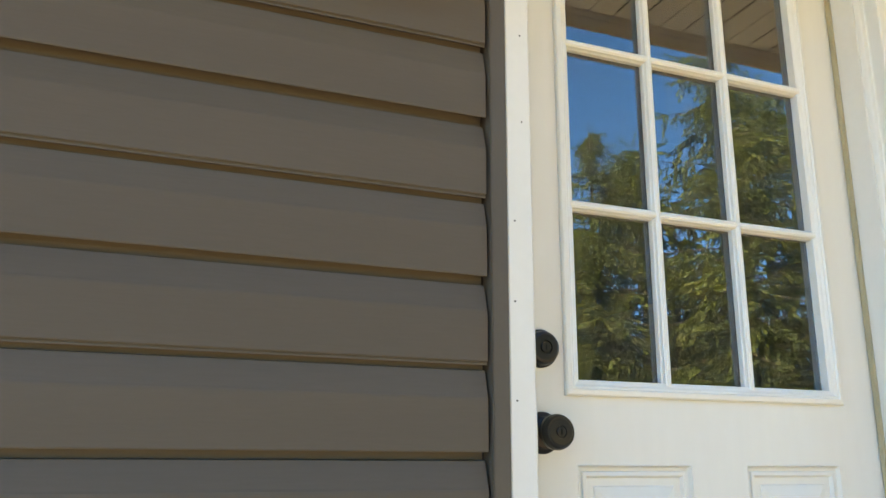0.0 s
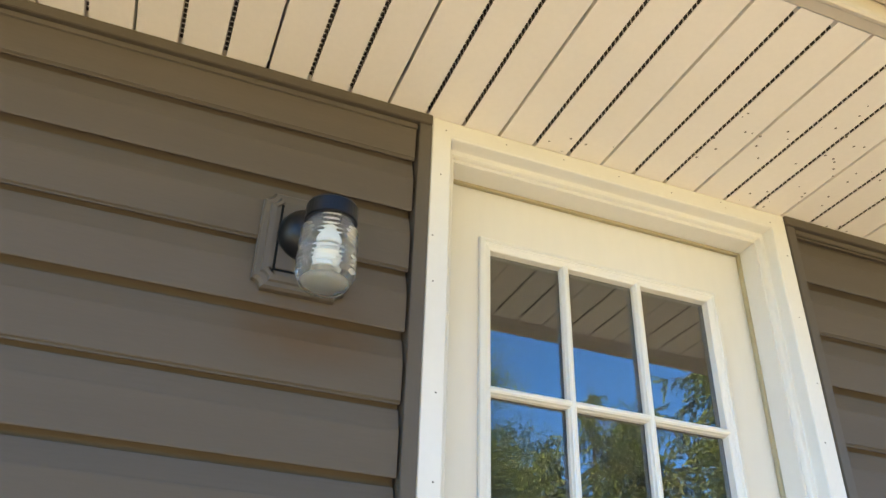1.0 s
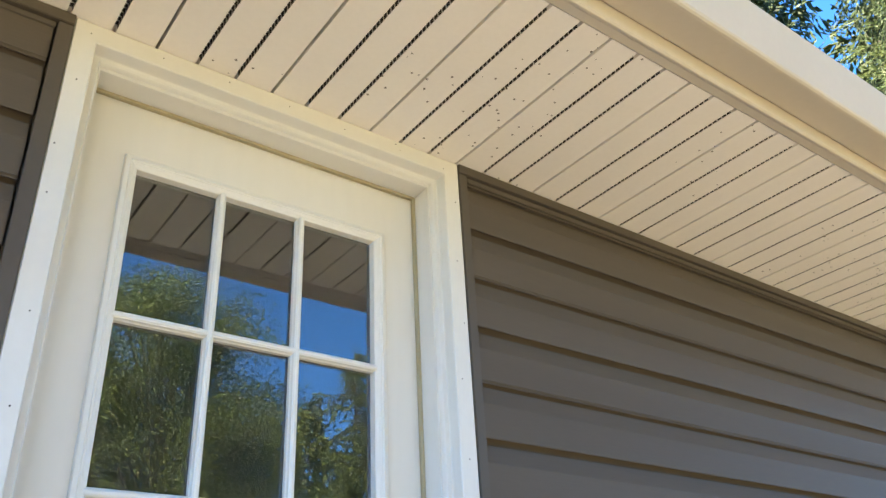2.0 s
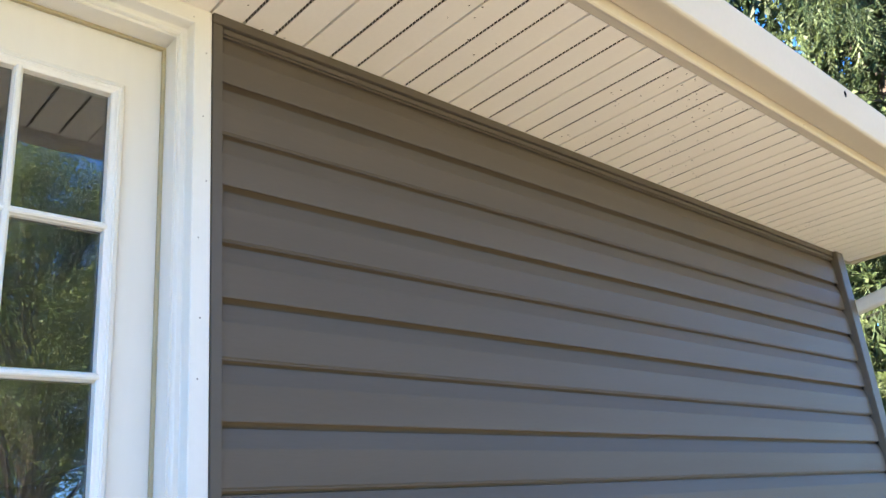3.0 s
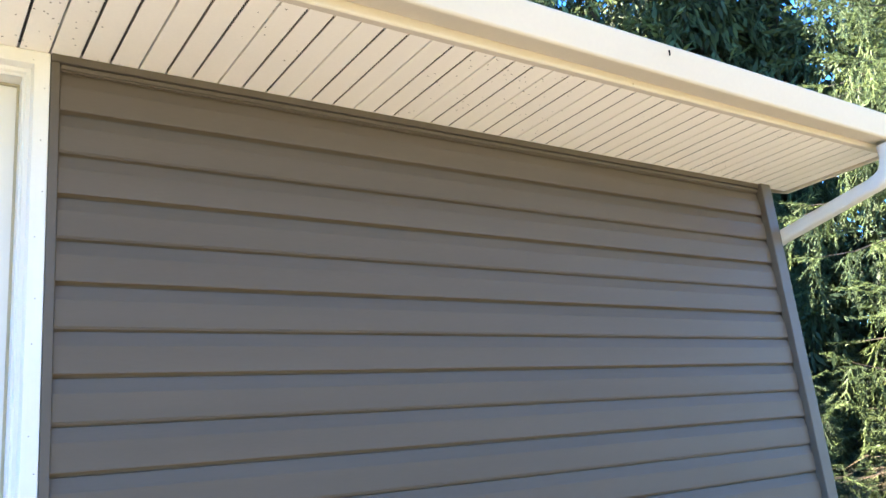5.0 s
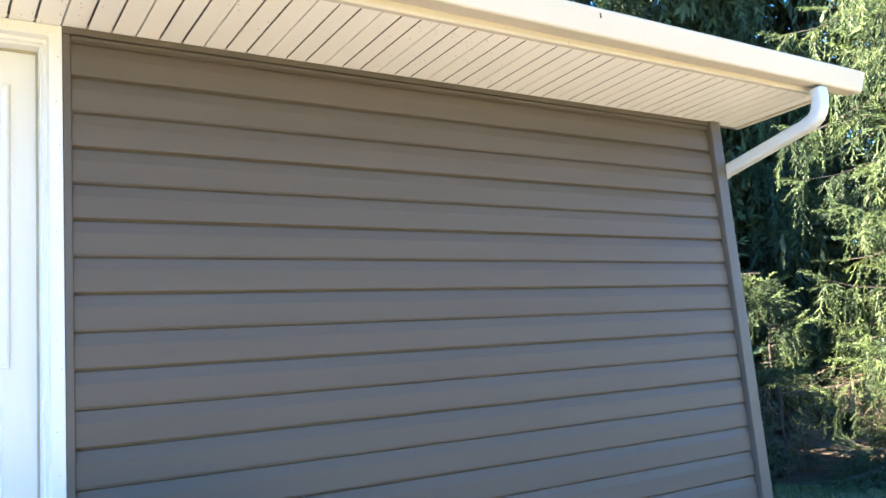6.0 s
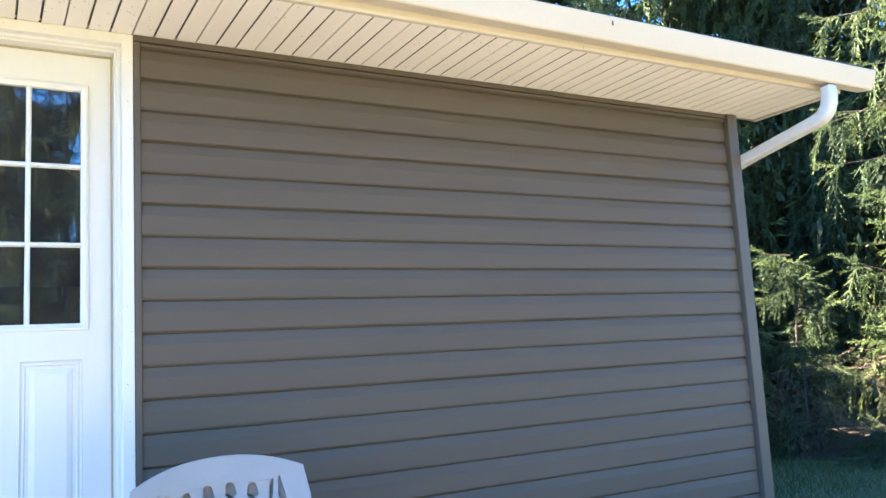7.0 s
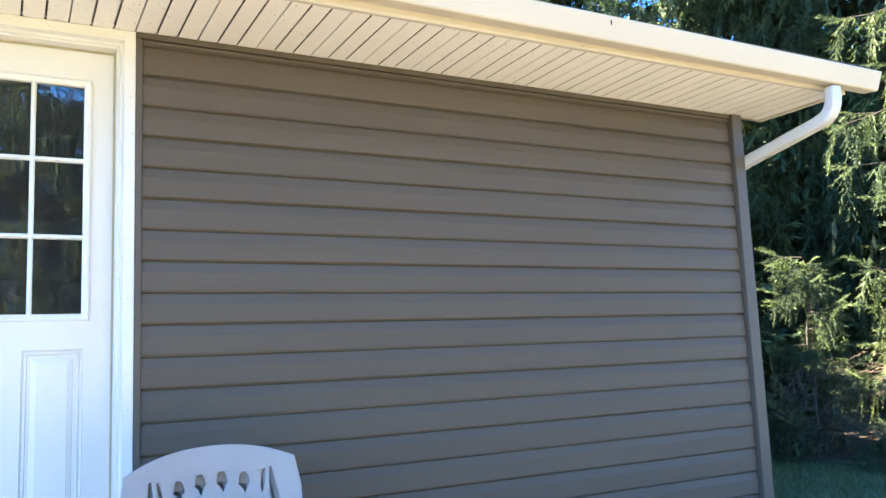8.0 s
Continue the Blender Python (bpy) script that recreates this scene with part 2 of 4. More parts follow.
def raw(name, verts, faces, mat, parent=None, shade=False):
    """A mesh from arrays that code has worked out."""
    me = bpy.data.meshes.new(name)
    verts, faces = np.asarray(verts, dtype=np.float32), np.asarray(faces, dtype=np.int32)
    k = faces.shape[1]
    me.vertices.add(len(verts))
    me.vertices.foreach_set("co", verts.ravel())
    me.loops.add(faces.size)
    me.loops.foreach_set("vertex_index", faces.ravel())
    me.polygons.add(len(faces))
    me.polygons.foreach_set("loop_start", np.arange(0, faces.size, k, dtype=np.int32))
    me.polygons.foreach_set("loop_total", np.full(len(faces), k, dtype=np.int32))
    me.update(calc_edges=True)
    me.materials.append(mat)
    smooth(me, shade)
    ob = new(name, me)
    if parent:
        ob.parent = parent
    return ob


# ---------------------------------------------------------------- plan
GROUND = -0.42
LAP, LAP1_R, LAP1_L = 0.127, 1.948, 2.002
SOFF_Z, SOFF_Y = 2.119, -0.527
TRIM_L, TRIM_R = 1.635, 2.532          # outer edges of the door casing
JAMB_L, JAMB_R, JAMB_T = 1.700, 2.466, 2.048
DOOR_Y = 0.1
WALL_W, WALL_E = -6.4, 5.95
CORNER_X = 5.878

# ---------------------------------------------------------------- ground
gbm = bmesh.new()
bmesh.ops.create_grid(gbm, x_segments=60, y_segments=60, size=1.0)
for v in gbm.verts:
    x, y = v.co.x, v.co.y
    v.co = Vector((math.copysign(abs(x) ** 3 * 1500, x) + 2, math.copysign(abs(y) ** 3 * 1500, y), GROUND))
    r = math.hypot(v.co.x - 2, v.co.y)
    if r > 6:
        v.co.z += 0.12 * noise.noise(v.co * 0.2) * min(1, (r - 6) / 6)
tagged(part("ground", gbm, GRASS), "green lawn with dry yellowish patches", "lawn", kind="structure")
# unseen slab, added so that warm light bounces up to wall and soffit
patio = part("patio", box(bmesh.new(), -6.4, 8.4, -4.6, 0.0, GROUND - 0.1, GROUND + 0.02, 0.008), CONCRETE)
tagged(patio, "unseen pale concrete slab, added to bounce light onto the house", "patio", kind="structure")

# ---------------------------------------------------------------- house shell
wall = tagged(new("wall_south"), "house wall clad in taupe lap siding", "wall", kind="structure")


def shell(name, b, label, mat=ROOM):
    return tagged(part(name, b, mat), label, "wall", kind="structure")


b = bmesh.new()
box(b, WALL_W + 0.02, JAMB_L - 0.03, 0.034, 0.16, GROUND, SOFF_Z + 0.1)
box(b, JAMB_R + 0.03, WALL_E - 0.02, 0.034, 0.16, GROUND, SOFF_Z + 0.1)
box(b, JAMB_L - 0.03, JAMB_R + 0.03, 0.03, 0.16, JAMB_T + 0.035, SOFF_Z + 0.1)
box(b, JAMB_L - 0.03, JAMB_R + 0.03, 0.03, 0.16, GROUND, -0.035)
part("wall_core", b, VINYL_TRIM, wall)
shell("wall_east", box(bmesh.new(), WALL_E - 0.14, WALL_E - 0.01, 0.16, 12.4, GROUND, 2.3), "taupe side wall of the house", VINYL_TRIM)
shell("wall_west", box(bmesh.new(), WALL_W + 0.01, WALL_W + 0.14, 0.16, 12.4, GROUND, 2.3), "taupe side wall of the house", VINYL_TRIM)
shell("wall_north", box(bmesh.new(), WALL_W, WALL_E, 12.4, 12.54, GROUND, 2.3), "taupe rear wall of the house", VINYL_TRIM)
tagged(part("floor", box(bmesh.new(), WALL_W + 0.14, WALL_E - 0.14, 0.16, 12.4, -0.1, -0.01), ROOM), "dark floor inside the house", "floor", kind="structure")
tagged(part("ceiling", box(bmesh.new(), WALL_W + 0.14, WALL_E - 0.14, 0.16, 12.4, 2.3, 2.34), ROOM), "plain ceiling inside the house", "ceiling", kind="structure")
RIDGE_Y, RIDGE_Z, EAVE_Y, EAVE_Z = 6.2, 4.835, -0.635, 2.244
roof = tagged(new("roof"), "low gable roof with dark shingles", "roof", kind="structure")
slope = (RIDGE_Z - EAVE_Z) / (RIDGE_Y - EAVE_Y)
b = bmesh.new()
prism(b, [(EAVE_Y, EAVE_Z), (RIDGE_Y, RIDGE_Z), (2 * RIDGE_Y - EAVE_Y, EAVE_Z), (2 * RIDGE_Y - EAVE_Y, EAVE_Z - 0.018), (RIDGE_Y, RIDGE_Z - 0.03), (EAVE_Y, EAVE_Z - 0.018)], lambda u, v, s: (s, u, v), WALL_W - 0.35, 6.27)
part("deck", b, SHINGLE, roof)
for row in range(48):
    b = bmesh.new()
    y0 = EAVE_Y - 0.012 + row * 0.14
    z0 = EAVE_Z + 0.003 + (y0 - EAVE_Y) * slope
    prism(b, [(y0, z0), (y0, z0 + 0.009), (y0 + 0.16, z0 + 0.16 * slope + 0.003), (y0 + 0.16, z0 + 0.16 * slope)], lambda u, v, s: (s, u, v), WALL_W - 0.36, 6.29)
    part("shingle_course", b, SHINGLE, roof)
for x in (WALL_W + 0.02, WALL_E - 0.14):
    b = bmesh.new()
    prism(b, [(0.0, 2.3), (12.4, 2.3), (RIDGE_Y, RIDGE_Z - 0.06)], lambda u, v, s: (s, u, v), x, x + 0.12)
    part("gable", b, VINYL_TRIM, roof)

# ---------------------------------------------------------------- siding
def course_profile():
    """One lap of siding, from its butt edge up: (inwards, up). The upper two fifths slope back, and ends behind the next butt."""
    return [(0.0, 0.0015), (0.0, 0.072), (0.0004, 0.0755), (0.0016, 0.0785), (0.0125, 0.1145), (0.0225, 0.1162), (0.0235, 0.125)]


def siding_panel(x0, x1, z_low, laps, z_cap=9.0):
    """A vinyl panel of two laps, with its thickness: a hemmed butt below, a small formed bead between the laps, a nail strip above."""
    line = [(0.0290, 0.024), (0.0024, 0.024), (0.0022, 0.0005), (0.0008, -0.0005)]
    for k in range(laps):
        prof = course_profile()
        if k < laps - 1:
            prof = [(y * 0.85, z) for y, z in prof if z < 0.119] + [(0.0195, LAP - 0.004), (0.0195, LAP + 0.009), (0.0062, LAP + 0.009), (0.0060, LAP - 0.0046), (0.0032, LAP - 0.0050), (0.0030, LAP - 0.0022), (0.0042, LAP - 0.0018), (0.0042, LAP + 0.005), (0.0012, LAP + 0.005), (0.0008, LAP)]
        else:
            prof = prof + [(0.0240, LAP + 0.021)]
        line += [(y, z + k * LAP) for y, z in prof]
    line = [(y, min(z_low + z, z_cap)) for y, z in line]
    back = [(max(y, 0.012) + 0.012, z) for y, z in (line[-1], line[0])]
    bm_ = bmesh.new()
    prism(bm_, line + back, lambda u, v, s: (s, u, v), x0, x1)
    return part("siding_panel", bm_, VINYL, wall)


for x0, x1, top in ((2.5592, CORNER_X + 0.002, LAP1_R), (WALL_W + 0.05, 1.602, LAP1_L - LAP)):
    siding_panel(x0, x1, top, 2, 2.078)
    for k in range(9):
        siding_panel(x0, x1, top - LAP * 2 * (k + 1), 2)

# channels round the door and under the soffit
def channel(x0, x1, z0, z1, y0=-0.007):
    b_ = bmesh.new()
    box(b_, x0, x1, y0, 0.033, z0, z1, 0.0015)
    return part("channel", b_, VINYL_TRIM, wall)


channel(TRIM_R + 0.001, 2.5575, GROUND + 0.1, SOFF_Z - 0.028)
channel(1.607, TRIM_L - 0.001, GROUND + 0.1, SOFF_Z - 0.028)
for x0, x1 in ((TRIM_R + 0.001, CORNER_X + 0.01), (WALL_W + 0.05, TRIM_L - 0.001)):
    channel(x0, x1, SOFF_Z - 0.026, SOFF_Z - 0.001, -0.009)
    channel(x0 + 0.028 * (x0 > 2), x1 - 0.030 * (x0 < 2), SOFF_Z - 0.044, SOFF_Z - 0.030, -0.003)
# corner posts
for xa, xb in ((CORNER_X + 0.012, WALL_E + 0.022), (WALL_W - 0.022, WALL_W + 0.055)):
    b = bmesh.new()
    box(b, xa, xb, -0.024, 0.014, GROUND + 0.1, SOFF_Z - 0.0015, 0.003)
    e0, e1 = (WALL_E - 0.012, xb - 0.0015) if xa > 0 else (xa + 0.0015, WALL_W + 0.012)
    box(b, e0, e1, 0.013, 0.075, GROUND + 0.1, SOFF_Z - 0.0015, 0.003)
    part("corner_post", b, VINYL_TRIM, wall)

# ---------------------------------------------------------------- soffit, fascia, gutter
X0, X1, PITCH = WALL_W - 0.3, 6.165, 0.0826
SEAM_X = 4.512                          # every third groove is a plain panel seam, the others are vented
grooves = []
k = math.ceil((X0 + 0.02 - SEAM_X) / PITCH)
while SEAM_X + k * PITCH < X1 - 0.02:
    grooves.append((SEAM_X + k * PITCH, k % 3 == 0))
    k += 1
b = bmesh.new()
profile = [(X0, 0.0)]
for g, seam in grooves:
    if seam:
        profile += [(g - 0.0036, 0.0), (g - 0.0024, 0.004), (g - 0.0022, 0.045), (g + 0.0024, 0.045), (g + 0.0028, -0.0008)]
    else:
        profile += [(g - 0.0052, 0.0), (g - 0.0042, 0.0140), (g + 0.0026, 0.0140), (g + 0.0036, 0.0)]
profile.append((X1, 0.0))
SOFF_BACK = 0.02
lower = [[b.verts.new((px, y, SOFF_Z + pz)) for px, pz in profile] for y in (SOFF_Y - 0.01, SOFF_BACK)]
for i in range(len(profile) - 1):
    b.faces.new((lower[0][i], lower[0][i + 1], lower[1][i + 1], lower[1][i]))
box(b, X0, X1, SOFF_Y - 0.01, SOFF_BACK, SOFF_Z + 0.0455, SOFF_Z + 0.052)
soffit = tagged(part("soffit", b, SOFFIT), "almond vented soffit boards with specks of dirt", "soffit", kind="structure")
# vent slots: dark faces laid in the grooves, coloured as the shade inside
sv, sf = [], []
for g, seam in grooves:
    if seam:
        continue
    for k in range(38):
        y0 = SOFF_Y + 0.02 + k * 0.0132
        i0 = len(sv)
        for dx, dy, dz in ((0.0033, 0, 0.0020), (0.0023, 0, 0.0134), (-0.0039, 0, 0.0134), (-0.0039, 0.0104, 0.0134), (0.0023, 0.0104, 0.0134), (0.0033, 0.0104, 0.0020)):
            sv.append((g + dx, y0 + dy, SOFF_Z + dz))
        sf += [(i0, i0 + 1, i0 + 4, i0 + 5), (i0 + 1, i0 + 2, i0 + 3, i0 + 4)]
slots = raw("vent_slot_shade", sv, sf, SLOT, soffit)
tagged(slots, kind="stuff")

fascia = tagged(new("fascia"), "almond aluminium fascia along the eave", "fascia", kind="structure")
b = bmesh.new()
prism(b, [(-0.524, 2.1185), (-0.528, 2.1155), (-0.549, 2.1140), (-0.5525, 2.1105), (-0.558, 2.1100), (-0.5625, 2.1135), (-0.5640, 2.120), (-0.5640, 2.232), (-0.552, 2.236), (-0.552, 2.124), (-0.524, 2.124)], lambda u, v, s: (s, u, v), X0, X1 + 0.004)
part("fascia_board", b, GUTTER, fascia)
b = bmesh.new()
prism(b, [(-0.560, 2.108), (SOFF_BACK, 2.108), (RIDGE_Y, RIDGE_Z - 0.25), (12.5, 2.108), (12.95, 2.2), (RIDGE_Y, RIDGE_Z - 0.04), (-0.560, 2.24)], lambda u, v, s: (s, u, v), X1 + 0.0045, X1 + 0.03)
part("rake_board", b, GUTTER, fascia)


def gutter_z(x_):
    return -0.005 * (x_ - 4.4)


gutter = empty("gutter", (0, 0, 0), "almond aluminium roof gutter under the eave", "gutter")
outer = [(-0.567, 2.232), (-0.567, 2.140), (-0.570, 2.137), (-0.646, 2.1265), (-0.6525, 2.1265), (-0.6575, 2.1290), (-0.6610, 2.1335), (-0.6925, 2.2200), (-0.6932, 2.2240), (-0.6915, 2.2275), (-0.6870, 2.2285), (-0.680, 2.2270)]
inner = [(u + (0.0025 if u < -0.65 else 0.0), v - 0.003 if v > 2.2 else v + 0.0025) for u, v in reversed(outer[2:])] + [(-0.5645, 2.143), (-0.5645, 2.232)]
b = bmesh.new()
prism(b, outer + inner, lambda u, v, s: (s, u, v + gutter_z(s)), X0 - 0.1, 6.335)
part("trough", b, GUTTER, gutter)
b = bmesh.new()
prism(b, [(u, v) for u, v in outer[1:]] + [(-0.567, 2.2265)], lambda u, v, s: (s, u, v + gutter_z(6.335)), 6.335, 6.339)
part("end_cap", b, GUTTER, gutter)
for gx in np.arange(-6.08, 6.2, 0.61):
    b = bmesh.new()
    box(b, gx - 0.008, gx + 0.008, -0.689, -0.569, 2.212 + gutter_z(gx), 2.2155 + gutter_z(gx))
    part("hanger", b, SPOUT, gutter)
b = bmesh.new()
box(b, 4.437, 4.4395, -0.6945, -0.689, 2.186, 2.206)
part("scratch", b, KEYWAY, gutter)

spout = empty("downspout", (0, 0, 0), "white ribbed downspout with bent elbow, fixed to the wall corner", "downspout")
W2, D2 = 0.036, 0.034


def rounded(w, d, ribs=0.0):
    pts = []
    for k in range(28):
        a = 2 * math.pi * k / 28
        c, s_ = math.cos(a), math.sin(a)
        p_ = 5.0
        r = (abs(c) ** p_ + abs(s_) ** p_) ** (-1 / p_)
        r *= 1 + (ribs if k % 2 else 0)
        pts.append((w * c * r, d * s_ * r))
    return pts


SX = 6.0
elbow_path = []
for k in range(29):
    t_ = k / 28
    p_ = Vector((SX, -0.622, 2.104)).lerp(Vector((SX, -0.637, 1.955)), t_).lerp(Vector((SX, -0.637, 1.955)).lerp(Vector((SX, -0.53, 1.940)), t_), t_)
    elbow_path.append(p_)
b = bmesh.new()
rings = []
for i, p_ in enumerate(elbow_path):
    d_ = (elbow_path[min(i + 1, 28)] - elbow_path[max(i - 1, 0)]).normalized()
    up_ = d_.cross(Vector((1, 0, 0)))
    crimp = 1.0 + 0.022 * math.sin(i * 1.5) * (4 < i < 25)
    rings.append([b.verts.new(p_ + Vector((1, 0, 0)) * u * crimp + up_ * v * crimp) for u, v in rounded(W2, D2, 0.035)])
for r0, r1 in zip(rings, rings[1:]):
    for i in range(len(r0)):
        b.faces.new((r0[i], r0[(i + 1) % len(r0)], r1[(i + 1) % len(r0)], r1[i]))
part("elbow", b, SPOUT, spout, "crimped upper elbow", shade=True)
b = bmesh.new()
pipe(b, [(SX, -0.55, 1.942), (SX + 0.004, -0.25, 1.884), (SX + 0.008, 0.02, 1.832)], rounded(W2 * 0.96, D2 * 0.96))
part("offset_pipe", b, SPOUT, spout)
b = bmesh.new()
pipe(b, [(SX + 0.01, 0.01, 1.834), (SX + 0.01, 0.06, 1.820), (SX + 0.01, 0.09, 1.785), (SX + 0.01, 0.1, 1.73), (SX + 0.01, 0.095, 0.5), (SX + 0.01, 0.095, GROUND + 0.2), (SX + 0.01, 0.07, GROUND + 0.12), (SX + 0.01, -0.1, GROUND + 0.05)], rounded(W2, D2))
part("drop_pipe", b, SPOUT, spout)
for z in (1.3, 0.1):
    part("strap", box(bmesh.new(), WALL_E - 0.01, SX + 0.05, 0.062, 0.128, z, z + 0.025), SPOUT, spout)

# ---------------------------------------------------------------- door
trim = tagged(new("trim"), "white brickmould casing round the door", "door trim", kind="structure")
# casing section: (from the outer edge inwards, outwards from the wall)
CASING = [(0.0, -0.03), (0.0, 0.002), (0.002, 0.004), (0.041, 0.004), (0.043, 0.002), (0.0455, -0.023), (0.047, -0.026), (0.057, -0.026), (0.059, -0.028), (0.0615, -0.034), (0.0615, -0.05), (0.0, -0.05)]
TOPZ = SOFF_Z - 0.0015
for nm, f in (("casing_left", lambda u, v, s: (TRIM_L + u, -v, s)), ("casing_right", lambda u, v, s: (TRIM_R - u, -v, s))):
    b = bmesh.new()
    rings = []
    for end in (0, 1):
        rings.append([b.verts.new(f(u, v, (-0.04 if end == 0 else TOPZ - u))) for u, v in CASING])
    n = len(CASING)
    for i in range(n):
        b.faces.new((rings[0][i], rings[0][(i + 1) % n], rings[1][(i + 1) % n], rings[1][i]))
    b.faces.new(rings[0][::-1])
    b.faces.new(rings[1])
    part("casing", b, WHITE, trim)
b = bmesh.new()
rings = [[b.verts.new((TRIM_L + u if end == 0 else TRIM_R - u, -v, TOPZ - u)) for u, v in CASING] for end in (0, 1)]
for i in range(n):
    b.faces.new((rings[0][i], rings[0][(i + 1) % n], rings[1][(i + 1) % n], rings[1][i]))
b.faces.new(rings[0][::-1])
b.faces.new(rings[1])
part("casing", b, WHITE, trim)
b = bmesh.new()
box(b, JAMB_L - 0.03, JAMB_L, 0.036, 0.155, -0.035, JAMB_T + 0.03, 0.001)
part("jamb", b, WHITE, trim)
b = bmesh.new()
box(b, JAMB_R, JAMB_R + 0.03, 0.036, 0.155, -0.035, JAMB_T + 0.03, 0.001)
part("jamb", b, WHITE, trim)
b = bmesh.new()
box(b, JAMB_L, JAMB_R, 0.036, 0.155, JAMB_T, JAMB_T + 0.03, 0.001)
part("jamb", b, WHITE, trim)
b = bmesh.new()
box(b, JAMB_L, JAMB_R, 0.02, 0.16, -0.035, -0.008, 0.003)
part("threshold", b, SPOUT, trim, "grey metal threshold")
for args in ((JAMB_L, JAMB_L + 0.007, 0.088, 0.0985, 0, JAMB_T), (JAMB_R - 0.007, JAMB_R, 0.088, 0.0985, 0, JAMB_T), (JAMB_L + 0.007, JAMB_R - 0.007, 0.088, 0.0985, JAMB_T - 0.007, JAMB_T)):
    part("weatherstrip", box(bmesh.new(), *args, 0.001), STRIP, trim, "tan foam weatherstrip")
rng = random.Random(5)
for k in range(26):
    z = 0.12 + (k // 2) * 0.158 + rng.uniform(-0.04, 0.04)
    side = k % 2
    x = (TRIM_L + rng.uniform(0.008, 0.028)) if side == 0 else (TRIM_R - rng.uniform(0.008, 0.028))
    b = bmesh.new()
    lathe(b, [(0.0016, -0.004), (0.0016, 0.0004), (0, 0.0007)], (x, -0.004, min(z, 2.06)), "y", 8)
    part("nail_head", b, NAIL, trim)
for k in range(7):
    b = bmesh.new()
    lathe(b, [(0.0014, -0.004), (0.0014, 0.0004), (0, 0.0007)], (TRIM_L + 0.03 + k * 0.137, -0.004, TOPZ - rng.uniform(0.01, 0.03)), "y", 8)
    part("nail_head", b, NAIL, trim)

door = tagged(new("door_1"), "closed white door with a nine-pane window and raised panels", "door", kind="structure")
LX0, LX1, LZ0, LZ1 = 1.784, 2.378, 0.950, 1.922       # window frame, outer
GX0, GX1, GZ0, GZ1 = 1.814, 2.349, 0.981, 1.892       # glass opening
DX0, DX1, DZ1 = JAMB_L + 0.003, JAMB_R - 0.003, JAMB_T - 0.003
b = bmesh.new()
box(b, DX0, GX0 - 0.012, DOOR_Y, DOOR_Y + 0.044, 0, DZ1)
box(b, GX1 + 0.012, DX1, DOOR_Y, DOOR_Y + 0.044, 0, DZ1)
box(b, GX0 - 0.012, GX1 + 0.012, DOOR_Y, DOOR_Y + 0.044, GZ1 + 0.012, DZ1)
PX = ((1.803, 2.028), (2.143, 2.359))
PZ0, PZ1 = 0.2, 0.842
box(b, GX0 - 0.012, GX1 + 0.012, DOOR_Y, DOOR_Y + 0.044, PZ1, GZ0 - 0.012)
box(b, GX0 - 0.012, GX1 + 0.012, DOOR_Y, DOOR_Y + 0.044, 0, PZ0)
box(b, GX0 - 0.012, PX[0][0], DOOR_Y, DOOR_Y + 0.044, PZ0, PZ1)
box(b, PX[0][1], PX[1][0], DOOR_Y, DOOR_Y + 0.044, PZ0, PZ1)
box(b, PX[1][1], GX1 + 0.012, DOOR_Y, DOOR_Y + 0.044, PZ0, PZ1)
part("door_slab", b, DOORWHITE, door)


def stepped_rect(bm_, x0, x1, z0, z1, steps, close=True):
    """Nested rectangles: (inset, y) pairs, joined ring by ring."""
    rings_ = [[bm_.verts.new((xx, y, zz)) for xx, zz in ((x0 + i, z0 + i), (x1 - i, z0 + i), (x1 - i, z1 - i), (x0 + i, z1 - i))] for i, y in steps]
    for r0_, r1_ in zip(rings_, rings_[1:]):
        for k in range(4):
            bm_.faces.new((r0_[k], r0_[(k + 1) % 4], r1_[(k + 1) % 4], r1_[k]))
    if close:
        bm_.faces.new(rings_[-1])
    return rings_


for px0, px1 in PX:
    b = bmesh.new()
    D = DOOR_Y
    stepped_rect(b, px0, px1, PZ0, PZ1, [(0, D + 0.03), (0, D), (0.002, D - 0.001), (0.006, D + 0.006), (0.011, D + 0.008), (0.0125, D + 0.004), (0.018, D + 0.003), (0.022, D + 0.009), (0.034, D + 0.009), (0.036, D + 0.007), (0.052, D + 0.002), (0.054, D + 0.001)])
    part("raised_panel", b, DOORWHITE, door)
b = bmesh.new()
D = DOOR_Y
r = stepped_rect(b, LX0, LX1, LZ0, LZ1, [(0, D + 0.004), (0.0, D - 0.006), (0.0025, D - 0.009), (0.010, D - 0.0105), (0.0125, D - 0.0075), (0.015, D - 0.0075), (0.019, D - 0.0045), (0.024, D - 0.003), (0.0265, D - 0.001), (0.0275, D + 0.016)], False)
part("lite_frame", b, LITEWHITE, door, "white moulded window frame")
MX = (1.987, 2.167)
MZ = (1.279, 1.588)
MUNT = [(-0.0095, 0.014), (-0.0095, 0.004), (-0.0075, 0.0015), (-0.006, -0.0035), (-0.0025, -0.006), (0.0025, -0.006), (0.006, -0.0035), (0.0075, 0.0015), (0.0095, 0.004), (0.0095, 0.014)]
for mx in MX:
    b = bmesh.new()
    prism(b, MUNT, lambda u, v, s: (mx + u, D + v, s), LZ0 + 0.022, LZ1 - 0.022)
    part("muntin", b, LITEWHITE, door)
for mz in MZ:
    edges = [LX0 + 0.022, MX[0] - 0.004, MX[0] + 0.004, MX[1] - 0.004, MX[1] + 0.004, LX1 - 0.022]
    for k in range(3):
        b = bmesh.new()
        prism(b, [(u, v + 0.0004) for u, v in MUNT], lambda u, v, s: (s, D + v, mz + u), edges[2 * k], edges[2 * k + 1])
        part("muntin", b, LITEWHITE, door)
